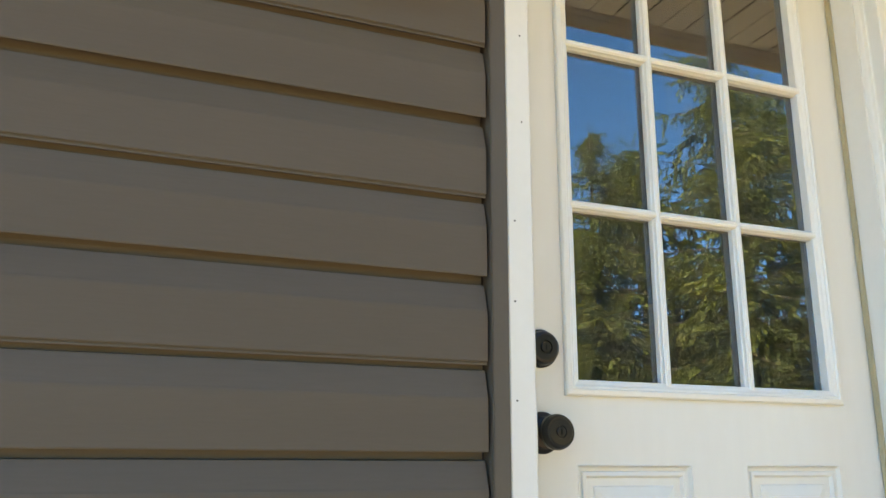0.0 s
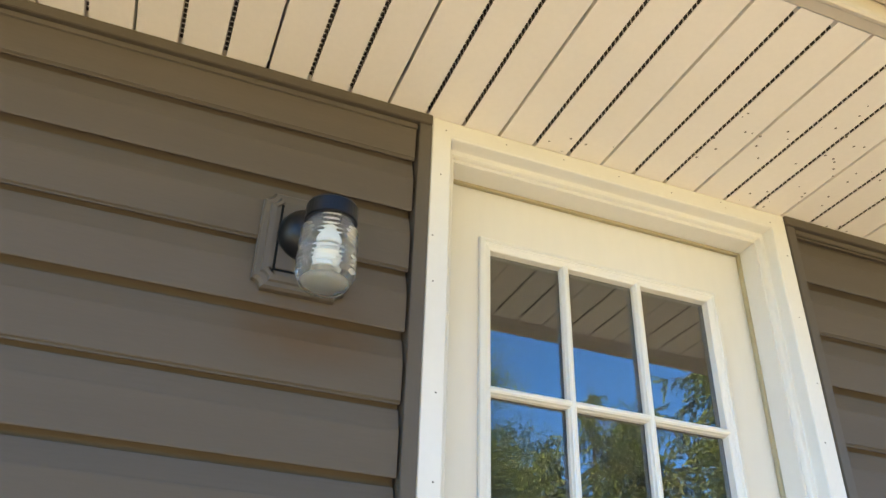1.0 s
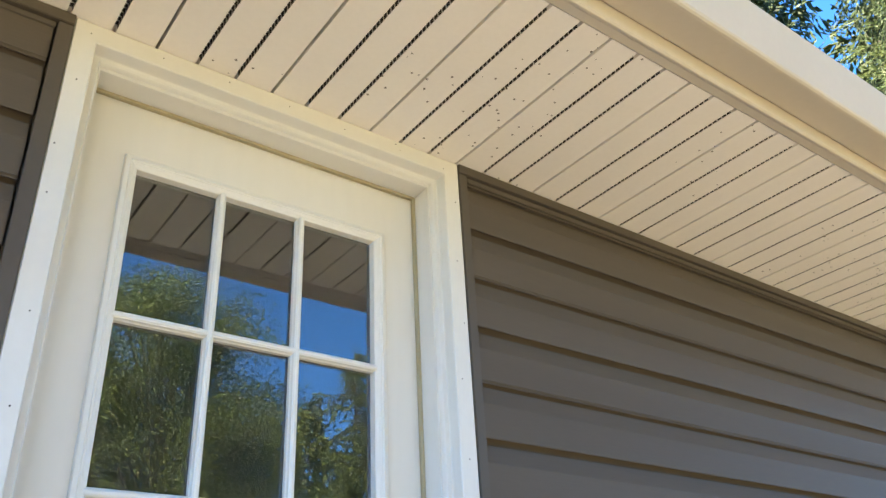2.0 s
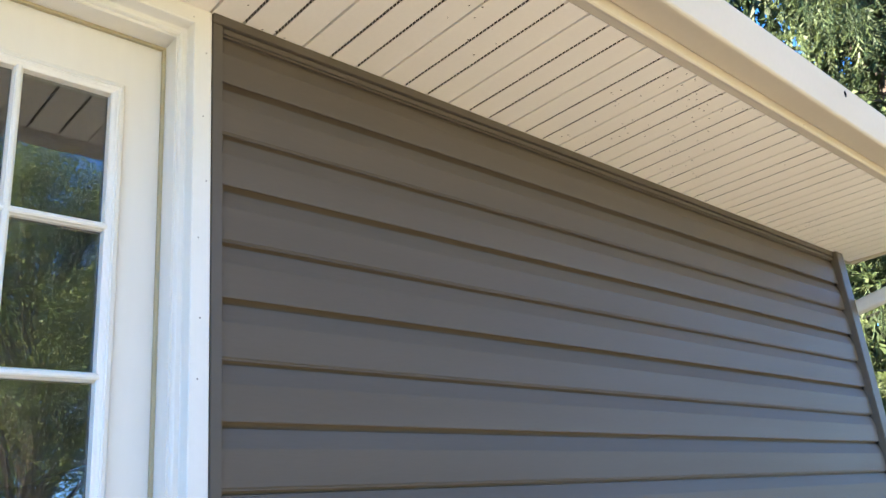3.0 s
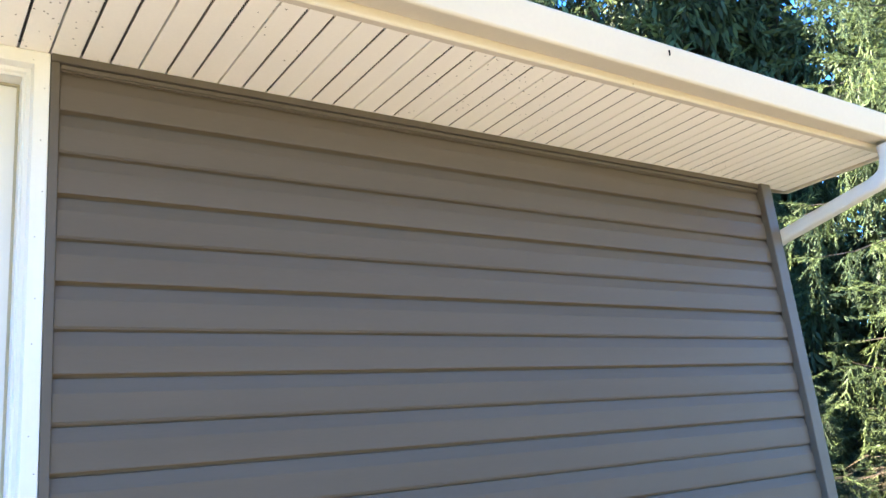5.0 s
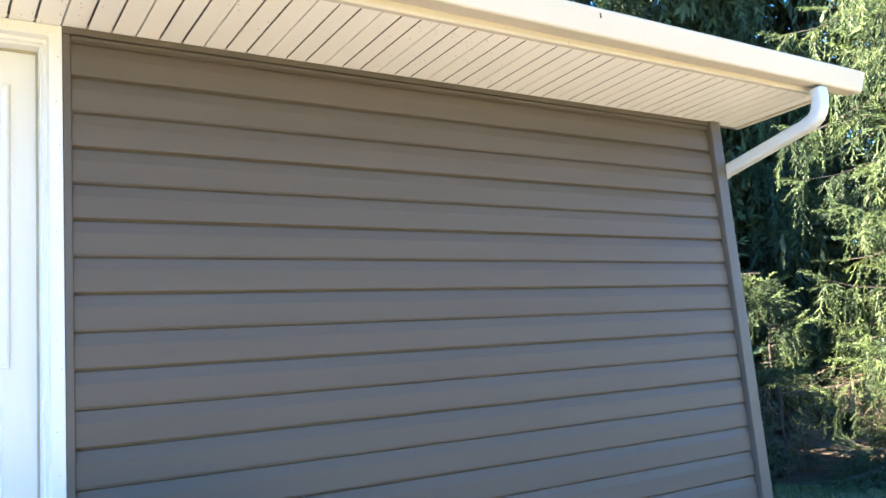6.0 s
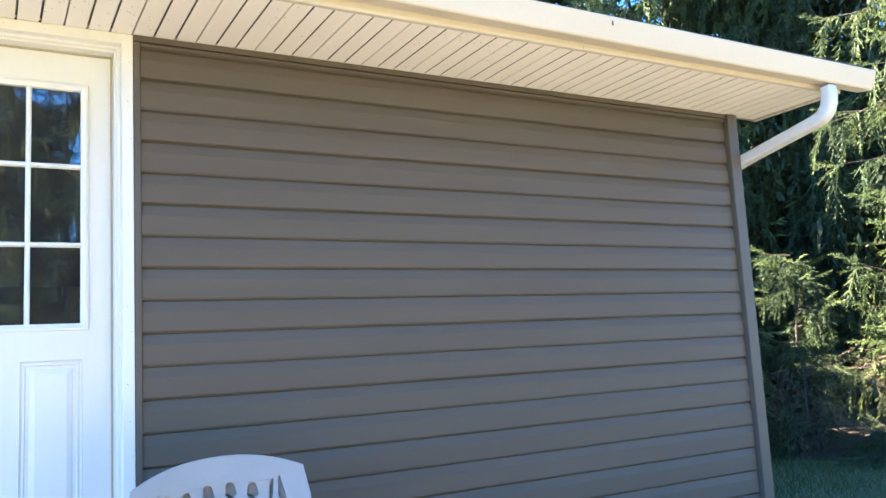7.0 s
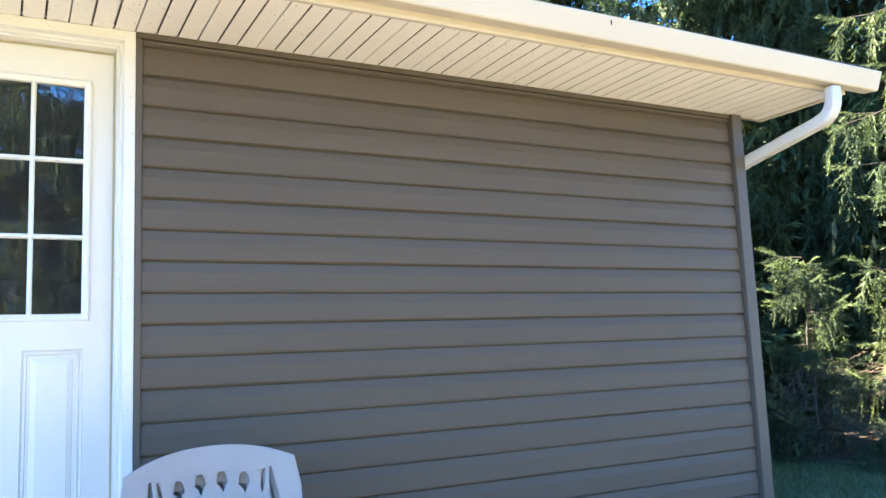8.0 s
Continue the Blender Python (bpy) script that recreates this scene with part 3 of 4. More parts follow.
xs = [LX0 + 0.0275, MX[0], MX[1], LX1 - 0.0275]
zs = [LZ0 + 0.0275, MZ[0], MZ[1], LZ1 - 0.0275]
for i in range(3):
    for j in range(3):
        b = bmesh.new()
        box(b, xs[i] + 0.0005, xs[i + 1] - 0.0005, D + 0.0150, D + 0.0185, zs[j] + 0.0005, zs[j + 1] - 0.0005)
        pane = part("pane", b, PANE, door)
# knob and deadbolt
KX = 1.741
lock = empty("deadbolt", (0, 0, 0), "dark bronze round deadbolt on the door", "deadbolt")
b = bmesh.new()
lathe(b, [(0.0, -0.002), (0.0315, -0.002), (0.0315, 0.003), (0.0305, 0.005), (0.0285, 0.007), (0.0265, 0.016), (0.0245, 0.0195), (0.021, 0.021), (0.012, 0.021), (0.0115, 0.0185), (0, 0.0185)], (KX, DOOR_Y, 1.024), "y", 40)
part("rose", b, BRONZE, lock, shade=False)
b = bmesh.new()
lathe(b, [(0.0085, 0.018), (0.0085, 0.0215), (0.0075, 0.0222), (0, 0.0222)], (KX, DOOR_Y, 1.024), "y", 24)
cyl = part("lock_cylinder", b, BRONZE, lock)
part("keyhole", box(bmesh.new(), KX - 0.0011, KX + 0.0011, DOOR_Y - 0.0228, DOOR_Y - 0.022, 1.0195, 1.0285), KEYWAY, cyl)
lock.parent = None
knob = empty("door_knob", (0, 0, 0), "dark bronze round door knob with a keyhole", "door knob")
KZ = 0.890
b = bmesh.new()
lathe(b, [(0, -0.002), (0.033, -0.002), (0.033, 0.003), (0.031, 0.006), (0.026, 0.009), (0.0235, 0.012), (0.015, 0.0145), (0, 0.0145)], (KX, DOOR_Y, KZ), "y", 40)
part("rose", b, BRONZE, knob)
b = bmesh.new()
lathe(b, [(0.0, 0.013), (0.0135, 0.013), (0.0125, 0.026), (0.015, 0.031), (0.0225, 0.036), (0.027, 0.043), (0.0275, 0.051), (0.0255, 0.058), (0.0225, 0.0615), (0.0205, 0.0612), (0.0195, 0.0622), (0.0095, 0.0628), (0.009, 0.061), (0, 0.061)], (KX, DOOR_Y, KZ), "y", 40)
grip = part("grip", b, BRONZE, knob)
b = bmesh.new()
lathe(b, [(0.0075, 0.0605), (0.0075, 0.0632), (0.0065, 0.0638), (0, 0.0638)], (KX, DOOR_Y, KZ), "y", 24)
part("lock_cylinder", b, BRONZE, grip)
part("keyhole", box(bmesh.new(), KX - 0.0011, KX + 0.0011, DOOR_Y - 0.0644, DOOR_Y - 0.0637, KZ - 0.004, KZ + 0.0045), KEYWAY, grip)

# ---------------------------------------------------------------- wall lamp
LAMP_X, LAMP_Z = 1.407, 1.739
block = empty("mounting_block", (0, 0, 0), "taupe vinyl mounting block with notched corners on the siding", "mounting block")
HW, HH = 0.079, 0.095


def notched(hw, hh, c):
    pts = []
    for q, (sx, sz) in enumerate(((1, -1), (1, 1), (-1, 1), (-1, -1))):
        cx, cz = sx * hw, sz * hh
        a0 = {0: 180, 1: 270, 2: 0, 3: 90}[q]
        arc = [(cx + c * math.cos(radians(a0 - 90 * k / 5)), cz + c * math.sin(radians(a0 - 90 * k / 5))) for k in range(6)]
        pts += arc
    return pts


b = bmesh.new()
layers = [(HW, HH, 0.016, 0.014), (HW, HH, 0.016, -0.012), (HW - 0.004, HH - 0.004, 0.016, -0.017), (HW - 0.011, HH - 0.011, 0.015, -0.018), (HW - 0.0135, HH - 0.0135, 0.0145, -0.022), (HW - 0.022, HH - 0.022, 0.013, -0.024), (HW - 0.027, HH - 0.027, 0.002, -0.024)]
rings = [[b.verts.new((LAMP_X + u, y, LAMP_Z + v)) for u, v in notched(hw, hh, c)] for hw, hh, c, y in layers]
for r0, r1 in zip(rings, rings[1:]):
    for i in range(len(r0)):
        b.faces.new((r0[i], r0[(i + 1) % len(r0)], r1[(i + 1) % len(r0)], r1[i]))
b.faces.new(rings[-1])
part("plate", b, VINYL_TRIM, block)
b = bmesh.new()
for hw, hh in ((HW - 0.0295, HH - 0.0295),):
    box(b, LAMP_X - hw, LAMP_X - hw + 0.0048, -0.0246, -0.0235, LAMP_Z - hh, LAMP_Z + hh)
    box(b, LAMP_X - hw + 0.0048, LAMP_X + hw, -0.0246, -0.0235, LAMP_Z - hh, LAMP_Z - hh + 0.0048)
    box(b, LAMP_X + hw - 0.0048, LAMP_X + hw, -0.0246, -0.0235, LAMP_Z - hh + 0.0048, LAMP_Z + hh)
part("groove", b, KEYWAY, block, "dark seam round the inset plate")
b = bmesh.new()
box(b, LAMP_X - HW + 0.0338, LAMP_X + HW - 0.0338, -0.0262, -0.0235, LAMP_Z - HH + 0.0338, LAMP_Z + HH - 0.0338, 0.001)
part("inset", b, VINYL_TRIM, block)

lamp = empty("wall_lamp", (0, 0, 0), "black jelly jar wall lamp with ribbed clear glass and spiral bulb", "wall lamp")
CZ, JX, JY = 1.748, 1.417, -0.172
b = bmesh.new()
lathe(b, [(0.0, 0.024), (0.05, 0.024), (0.05, 0.031), (0.048, 0.040), (0.042, 0.052), (0.032, 0.061), (0.018, 0.066), (0, 0.067)], (LAMP_X, 0, CZ), "y", 36)
part("canopy", b, BLACK, lamp, shade=True)
b = bmesh.new()
pipe(b, [(LAMP_X, -0.06, CZ), (LAMP_X, -0.08, CZ + 0.003), (LAMP_X + 0.004, -0.11, CZ - 0.006), (LAMP_X + 0.008, -0.15, CZ - 0.016)], [(0.014 * math.cos(a * math.pi / 8), 0.014 * math.sin(a * math.pi / 8)) for a in range(16)])
part("arm", b, BLACK, lamp, shade=True)
CAPZ = 1.6925
b = bmesh.new()
lathe(b, [(0, 0.032), (0.034, 0.032), (0.038, 0.030), (0.0405, 0.025), (0.041, 0.0), (0.039, -0.002), (0.036, -0.001), (0, 0.004)], (JX, JY, CAPZ), "z", 40)
cap = part("cap", b, BLACK, lamp)
b = bmesh.new()
JTOP, JBOT = CAPZ - 0.003, 1.577
prof = [(0.036, JTOP)]
def rib(z, r):
    return [(r, z + 0.0035), (r + 0.0022, z + 0.0018), (r + 0.0022, z - 0.0018), (r, z - 0.0035)]
R = 0.0435
prof += [(0.0385, JTOP - 0.006), (0.0415, JTOP - 0.012)]
for k in range(4):
    prof += rib(JTOP - 0.018 - k * 0.0075, R - 0.0012 + 0.0003 * k)
prof += [(R, JTOP - 0.050)]
for k in range(4):
    prof += rib(JTOP - 0.064 - k * 0.0075, R)
prof += [(R, JTOP - 0.094), (R - 0.0015, JBOT + 0.02), (R - 0.0055, JBOT + 0.007), (R - 0.012, JBOT + 0.001), (R - 0.02, JBOT), (0.0, JBOT)]
inner_p = [(max(0.0, r_ - 0.0028), z_ + (0.003 if r_ < R - 0.004 and z_ < JBOT + 0.02 else 0)) for r_, z_ in reversed(prof) if not (r_ > R + 0.0009)]
lathe(b, prof + inner_p + prof[:1], (JX, JY, 0), "z", 44)
bmesh.ops.remove_doubles(b, verts=b.verts, dist=0.00005)
part("jar", b, JAR, lamp, "clear ribbed glass jar", shade=True)
b = bmesh.new()
lathe(b, [(0, JBOT + 0.0042), (R - 0.016, JBOT + 0.0042), (R - 0.009, JBOT + 0.0095), (R - 0.0088, JBOT + 0.0125), (R - 0.012, JBOT + 0.011), (R - 0.017, JBOT + 0.0072), (0, JBOT + 0.0068)], (JX, JY, 0), "z", 36)
part("frosted_base", b, FROST, lamp, "frosted bottom of the glass jar", shade=True)
b = bmesh.new()
lathe(b, [(0, 1.696), (0.012, 1.696), (0.012, 1.684), (0.015, 1.682), (0.0185, 1.677), (0.019, 1.655), (0.016, 1.650), (0, 1.650)], (JX, JY, 0), "z", 24)
bulb = part("bulb_base", b, BULB, lamp, "white spiral bulb base")
b = bmesh.new()
pts = []
for k in range(100):
    a = k / 100 * 2 * math.pi * 3.5
    pts.append(Vector((JX + 0.0175 * math.cos(a), JY + 0.0175 * math.sin(a), 1.645 - 0.040 * k / 100)))
rings = []
for i, p_ in enumerate(pts):
    d_ = (pts[min(i + 1, 99)] - pts[max(i - 1, 0)]).normalized()
    s_ = d_.cross(Vector((0, 0, 1))).normalized()
    u_ = s_.cross(d_)
    rings.append([b.verts.new(p_ + s_ * 0.0055 * math.cos(q * math.pi / 4) + u_ * 0.0055 * math.sin(q * math.pi / 4)) for q in range(8)])
for r0, r1 in zip(rings, rings[1:]):
    for i in range(8):
        b.faces.new((r0[i], r0[(i + 1) % 8], r1[(i + 1) % 8], r1[i]))
part("spiral_tube", b, BULB, lamp, "white spiral bulb tube", shade=True)

# ---------------------------------------------------------------- chairs
def outline_curve(loops, thick):
    """A flat sheet with holes, from outlines of (u, v); returns vertices and faces."""
    cu = bpy.data.curves.new("sheet", 'CURVE')
    cu.dimensions, cu.fill_mode, cu.extrude, cu.bevel_depth, cu.bevel_resolution = '2D', 'BOTH', thick / 2 - 0.0012, 0.0012, 1
    for loop in loops:
        s_ = cu.splines.new('POLY')
        s_.points.add(len(loop) - 1)
        s_.points.foreach_set("co", [float(c) for u, v in loop for c in (u, v, 0, 1)])
        s_.use_cyclic_u = True
    tmp = bpy.data.objects.new("sheet", cu)
    me = tmp.to_mesh()
    bm_ = bmesh.new()
    bm_.from_mesh(me)
    tmp.to_mesh_clear()
    bpy.data.objects.remove(tmp)
    bpy.data.curves.remove(cu)
    bmesh.ops.remove_doubles(bm_, verts=bm_.verts, dist=0.0002)
    return bm_


def egg(cu_, top, w, h):
    pts = []
    for k in range(14):
        a = math.pi * k / 13
        pts.append((cu_ + w / 2 * math.cos(a) * (1 if a else 1), top - 0.42 * h + (0.42 * h) * max(0.0, math.sin(a)) ** 0.9))
    pts += [(cu_ - w * 0.58, top - 0.58 * h), (cu_ - w * 0.5, top - 0.72 * h), (cu_ - w * 0.3, top - 0.78 * h), (cu_ - w * 0.04, top - 1.15 * h), (cu_ + w * 0.04, top - 1.15 * h), (cu_ + w * 0.3, top - 0.78 * h), (cu_ + w * 0.5, top - 0.72 * h), (cu_ + w * 0.58, top - 0.58 * h)]
    return pts


def resin_chair(name="resin_chair"):
    """A white moulded garden chair; its front faces -y, its feet stand at z = 0."""
    ob = empty(name, (0, 0, 0), "white moulded resin garden chair in a stack by the door", "chair", "stacked garden chairs")
    H0, H1 = 0.40, 0.80
    top = []
    for k in range(25):
        t_ = -1 + k / 12
        top.append((0.285 * t_, H1 - 0.062 * abs(t_) ** 2.3))
    outline = [(-0.265, H0), (0.265, H0)] + [(0.290, 0.52), (0.296, 0.64)] + top[::-1] + [(-0.296, 0.64), (-0.290, 0.52)]
    holes = []
    for u in (-0.1095, -0.0365, 0.0365, 0.1095):
        holes.append(egg(u, 0.716 - 0.25 * u * u * 4, 0.037, 0.062))
        for du in (-0.0085, 0.0085):
            holes.append([(u + du * 0.6 - 0.003, 0.62), (u + du * 2 - 0.004, 0.46), (u + du * 2 + 0.004, 0.46), (u + du * 0.6 + 0.003, 0.62)])
    for sg in (-1, 1):
        h1 = [(0.160, 0.640), (0.166, 0.690), (0.176, 0.706), (0.184, 0.706), (0.178, 0.665), (0.168, 0.625)]
        h2 = [(0.196, 0.712), (0.206, 0.712), (0.232, 0.56), (0.236, 0.46), (0.212, 0.46), (0.196, 0.58), (0.190, 0.64)]
        for h_ in (h1, h2):
            holes.append([(sg * u, v) for u, v in h_])
    bm_ = outline_curve([outline] + holes, 0.007)
    for _ in range(4):
        long_edges = [e for e in bm_.edges if e.calc_length() > 0.035]
        if long_edges:
            bmesh.ops.subdivide_edges(bm_, edges=long_edges, cuts=1)
        bmesh.ops.triangulate(bm_, faces=bm_.faces)
    for e in bm_.edges:
        e.smooth = len(e.link_faces) == 2 and e.calc_face_angle(0) < 0.6
    for v in bm_.verts:
        u, hgt, dep = v.co.x, v.co.y, v.co.z
        lean = (hgt - H0) * 0.24
        v.co = Vector((u, 0.20 + lean + dep - 0.55 * u * u, hgt))
    part("backrest", bm_, PLASTIC, ob, "arched backrest with cut-out slots", shade=True)
    bm_ = bmesh.new()
    nx, ny = 14, 12
    grid = [[None] * (ny + 1) for _ in range(nx + 1)]
    for i in range(nx + 1):
        for j in range(ny + 1):
            u, w = -1 + 2 * i / nx, j / ny
            x_ = u * (0.25 - 0.02 * w)
            grid[i][j] = bm_.verts.new((x_, -0.24 + 0.45 * w, 0.405 - 0.012 * (1 - u * u) - 0.02 * w - 0.03 * max(0, 0.12 - w) * 8 * 0.12))
    for i in range(nx):
        for j in range(ny):
            bm_.faces.new((grid[i][j], grid[i + 1][j], grid[i + 1][j + 1], grid[i][j + 1]))
    bmesh.ops.solidify(bm_, geom=bm_.faces, thickness=0.007)
    part("seat", bm_, PLASTIC, ob, shade=False)
    for sx in (-1, 1):
        for sy, y_top in ((-1, -0.21), (1, 0.2)):
            bm_ = bmesh.new()
            pr = [(0, 0), (0.05, 0), (0.05, 0.006), (0.006, 0.006), (0.006, 0.05), (0, 0.05)]
            rings_ = []
            for z_, spread in ((0.0, 0.05), (0.39, 0.0)):
                rings_.append([bm_.verts.new((sx * (0.245 + spread - u * (0.6 if z_ == 0 else 1)), y_top + sy * (spread - v_ * (0.6 if z_ == 0 else 1)), z_)) for u, v_ in pr])
            for i in range(6):
                bm_.faces.new((rings_[0][i], rings_[0][(i + 1) % 6], rings_[1][(i + 1) % 6], rings_[1][i]))
            bm_.faces.new(rings_[0][::-1])
            bm_.faces.new(rings_[1])
            part("leg", bm_, PLASTIC, ob)
        bm_ = bmesh.new()
        pr = [(-0.028, 0), (-0.02, 0.008), (0.02, 0.008), (0.028, 0), (0.02, -0.004), (-0.02, -0.004)]
        path_ = [(-0.25, 0.38), (-0.245, 0.49), (-0.2, 0.535), (0.0, 0.548), (0.2, 0.552), (0.235, 0.555)]
        rings_ = [[bm_.verts.new((sx * (0.27 + u), y_ + (v_ if k < 2 else 0), z_ + (0 if k < 2 else v_))) for u, v_ in pr] for k, (y_, z_) in enumerate(path_)]
        for r0_, r1_ in zip(rings_, rings_[1:]):
            for i in range(6):
                bm_.faces.new((r0_[i], r0_[(i + 1) % 6], r1_[(i + 1) % 6], r1_[i]))
        bm_.faces.new(rings_[0][::-1])
        bm_.faces.new(rings_[-1])
        part("armrest", bm_, PLASTIC, ob)
    return ob


CHAIR = pose(2.7235, -0.711, GROUND + 0.02, 0, 0, 1.3)
chair = resin_chair()
chair.matrix_basis = CHAIR
for share in (0.5, 1.0):
    copy_thing(chair, CHAIR @ pose(0.029 * share, -0.045 * share, 0.082 * share, 0, -2.1 * share, 0))

# ---------------------------------------------------------------- trees
def twig(a, b_, w, g, needles=8, core=True):
    """One twig from a to b_, set all round with flat tapering needles that lean forward; w: how far they stand out."""
    a, b_ = np.array(a, float), np.array(b_, float)
    d = b_ - a
    L = np.linalg.norm(d)
    d = d / L
    s = np.cross(d, (g.uniform(-0.3, 0.3), 0.3, 1.0))
    s /= np.linalg.norm(s)
    u = np.cross(d, s)
    v, f = [], []
    if core:
        c = w * 0.3
        v += [a + s * c, a - s * c * 0.5 + u * c * 0.87, a - s * c * 0.5 - u * c * 0.87, b_]
        f += [(3, 1, 0), (3, 2, 1), (3, 0, 2)]
    turn = g.uniform(0, 6.28)
    for k in range(needles):
        turn += 2.4 + g.uniform(-0.3, 0.3)
        out = s * math.cos(turn) + u * math.sin(turn)
        across = u * math.cos(turn) - s * math.sin(turn)
        foot = a + d * L * (0.04 + 0.84 * (k + g.uniform(0, 1)) / needles)
        tip = foot + out * w * g.uniform(0.75, 1.2) + d * w * g.uniform(0.9, 1.7)
        wide = (across * g.uniform(0.5, 1.0) + d * g.uniform(-0.6, 0.6)) * w * 0.31
        i = len(v)
        v += [foot + wide, foot - wide, tip]
        f.append((i, i + 1, i + 2))
    return v, f


def twig_sparse(a, b_, w, g):
    """The same with fewer needles, for trees farther off."""
    return twig(a, b_, w * 1.15, g, 6)


def twig_tuft(a, b_, w, g):
    """Five needles and no core, for the row across the lawn."""
    return twig(a, b_, w * 0.8, g, 5, False)


def twig_flat(a, b_, w, g):
    """A twig as one folded leaf, for the hidden sides and the far rows."""
    a, b_ = np.array(a, float), np.array(b_, float)
    d = b_ - a
    tn = g.uniform(0, 3.1)
    s = np.cross(d, (0.0, math.sin(tn), math.cos(tn)))
    s /= np.linalg.norm(s)
    m = a + d * 0.5
    return [a, m + s * w, b_, m - s * w], [(0, 1, 2), (0, 2, 3)]


def sprig_shape(make, pairs, seed, w, spread, length, sag=0.2):
    """A spray of needled twigs along +x, one unit long; spread: angles of the side twigs, length: of the first and the last."""
    g = random.Random(seed)
    V, F = [], []

    def add(a, b_, w_):
        v, f = make(a, b_, w_, g)
        o = len(V)
        V.extend(v)
        F.extend([tuple(i + o for i in t) for t in f])
    bend = g.uniform(-0.08, 0.08)

    def axis(x):
        return np.array((x, bend * math.sin(x * 3), -sag * 0.25 * x * x))
    cuts = [0.0, 0.3, 0.62, 1.0]
    for c0, c1 in zip(cuts, cuts[1:]):
        add(axis(c0), axis(c1), w * (0.8 if c1 < 1 else 1.0))
    for k in range(pairs):
        x = 0.06 + 0.84 * k / pairs
        for sd in (-1, 1):
            ln = (length[0] + (length[1] - length[0]) * k / pairs) * g.uniform(0.7, 1.25)
            ang = radians(g.uniform(*spread)) * sd
            a = axis(x + g.uniform(-0.04, 0.04))
            add(a, a + np.array((ln * math.cos(ang), ln * math.sin(ang), ln * g.uniform(-sag - 0.25, 0.25 - sag))), w * g.uniform(0.8, 1.15))
    return np.array(V), np.array(F)


def spray_mesh(P, Dv, size, shapes, rs):
    """Lays sprigs at points P along directions Dv; returns vertices and faces."""
    Vs, Fs, off = [], [], 0
    pick = rs.integers(0, len(shapes), len(P))
    up0 = np.array((0, 0, 1.0))
    for si, (sv_, sf_) in enumerate(shapes):
        idx = np.where(pick == si)[0]
        if not len(idx):
            continue
        d = Dv[idx] / np.linalg.norm(Dv[idx], axis=1, keepdims=True)
        ref = up0 + rs.normal(0, 0.45, (len(idx), 3))
        s = np.cross(ref, d)
        s /= np.linalg.norm(s, axis=1, keepdims=True) + 1e-9
        u = np.cross(d, s)
        M = np.stack([d, s, u], axis=1)                     # rows: local axes
        W = np.einsum("vk,nkj->nvj", sv_, M) * size[idx, None, None] + P[idx][:, None, :]
        Vs.append(W.reshape(-1, 3))
        nv = len(sv_)
        Fs.append((sf_[None] + (np.arange(len(idx)) * nv)[:, None, None] + off).reshape(-1, 3))
        off += nv * len(idx)
    return np.concatenate(Vs), np.concatenate(Fs)


def limb_mesh(bm_, pts, r0, r1, sides=6):
    rings_ = []
    for i, p_ in enumerate(pts):
        p_ = Vector(p_)
        d_ = (Vector(pts[min(i + 1, len(pts) - 1)]) - Vector(pts[max(i - 1, 0)])).normalized()
        s_ = d_.orthogonal().normalized()
        u_ = d_.cross(s_)
        r_ = r0 + (r1 - r0) * i / (len(pts) - 1)
        rings_.append([bm_.verts.new(p_ + (s_ * math.cos(2 * math.pi * q / sides) + u_ * math.sin(2 * math.pi * q / sides)) * r_) for q in range(sides)])
    for a_, c_ in zip(rings_, rings_[1:]):
        for q in range(sides):
            bm_.faces.new((a_[q], a_[(q + 1) % sides], c_[(q + 1) % sides], c_[q]))
    bm_.faces.new(rings_[-1])


# sprays: wide ones along the limbs, narrow ones that hang like tassels, and dead ones
def sprays(make, seed, w, pairs):
    return dict(fan=[sprig_shape(make, pairs, s + seed, w, (22, 52), (0.32, 0.2)) for s in range(3)], hang=[sprig_shape(make, pairs - 1, s + seed + 20, w * 0.85, (12, 36), (0.32, 0.22), 0.0) for s in range(3)])


NEAR = sprays(twig, 0, 0.055, 5)
MIDDLE = sprays(twig_sparse, 5, 0.055, 5)
ACROSS = sprays(twig_tuft, 40, 0.062, 4)
FAR = sprays(twig_flat, 9, 0.042, 5)
DEAD = [sprig_shape(twig_flat, 7, s + 15, 0.0035, (25, 75), (0.45, 0.3)) for s in range(2)]


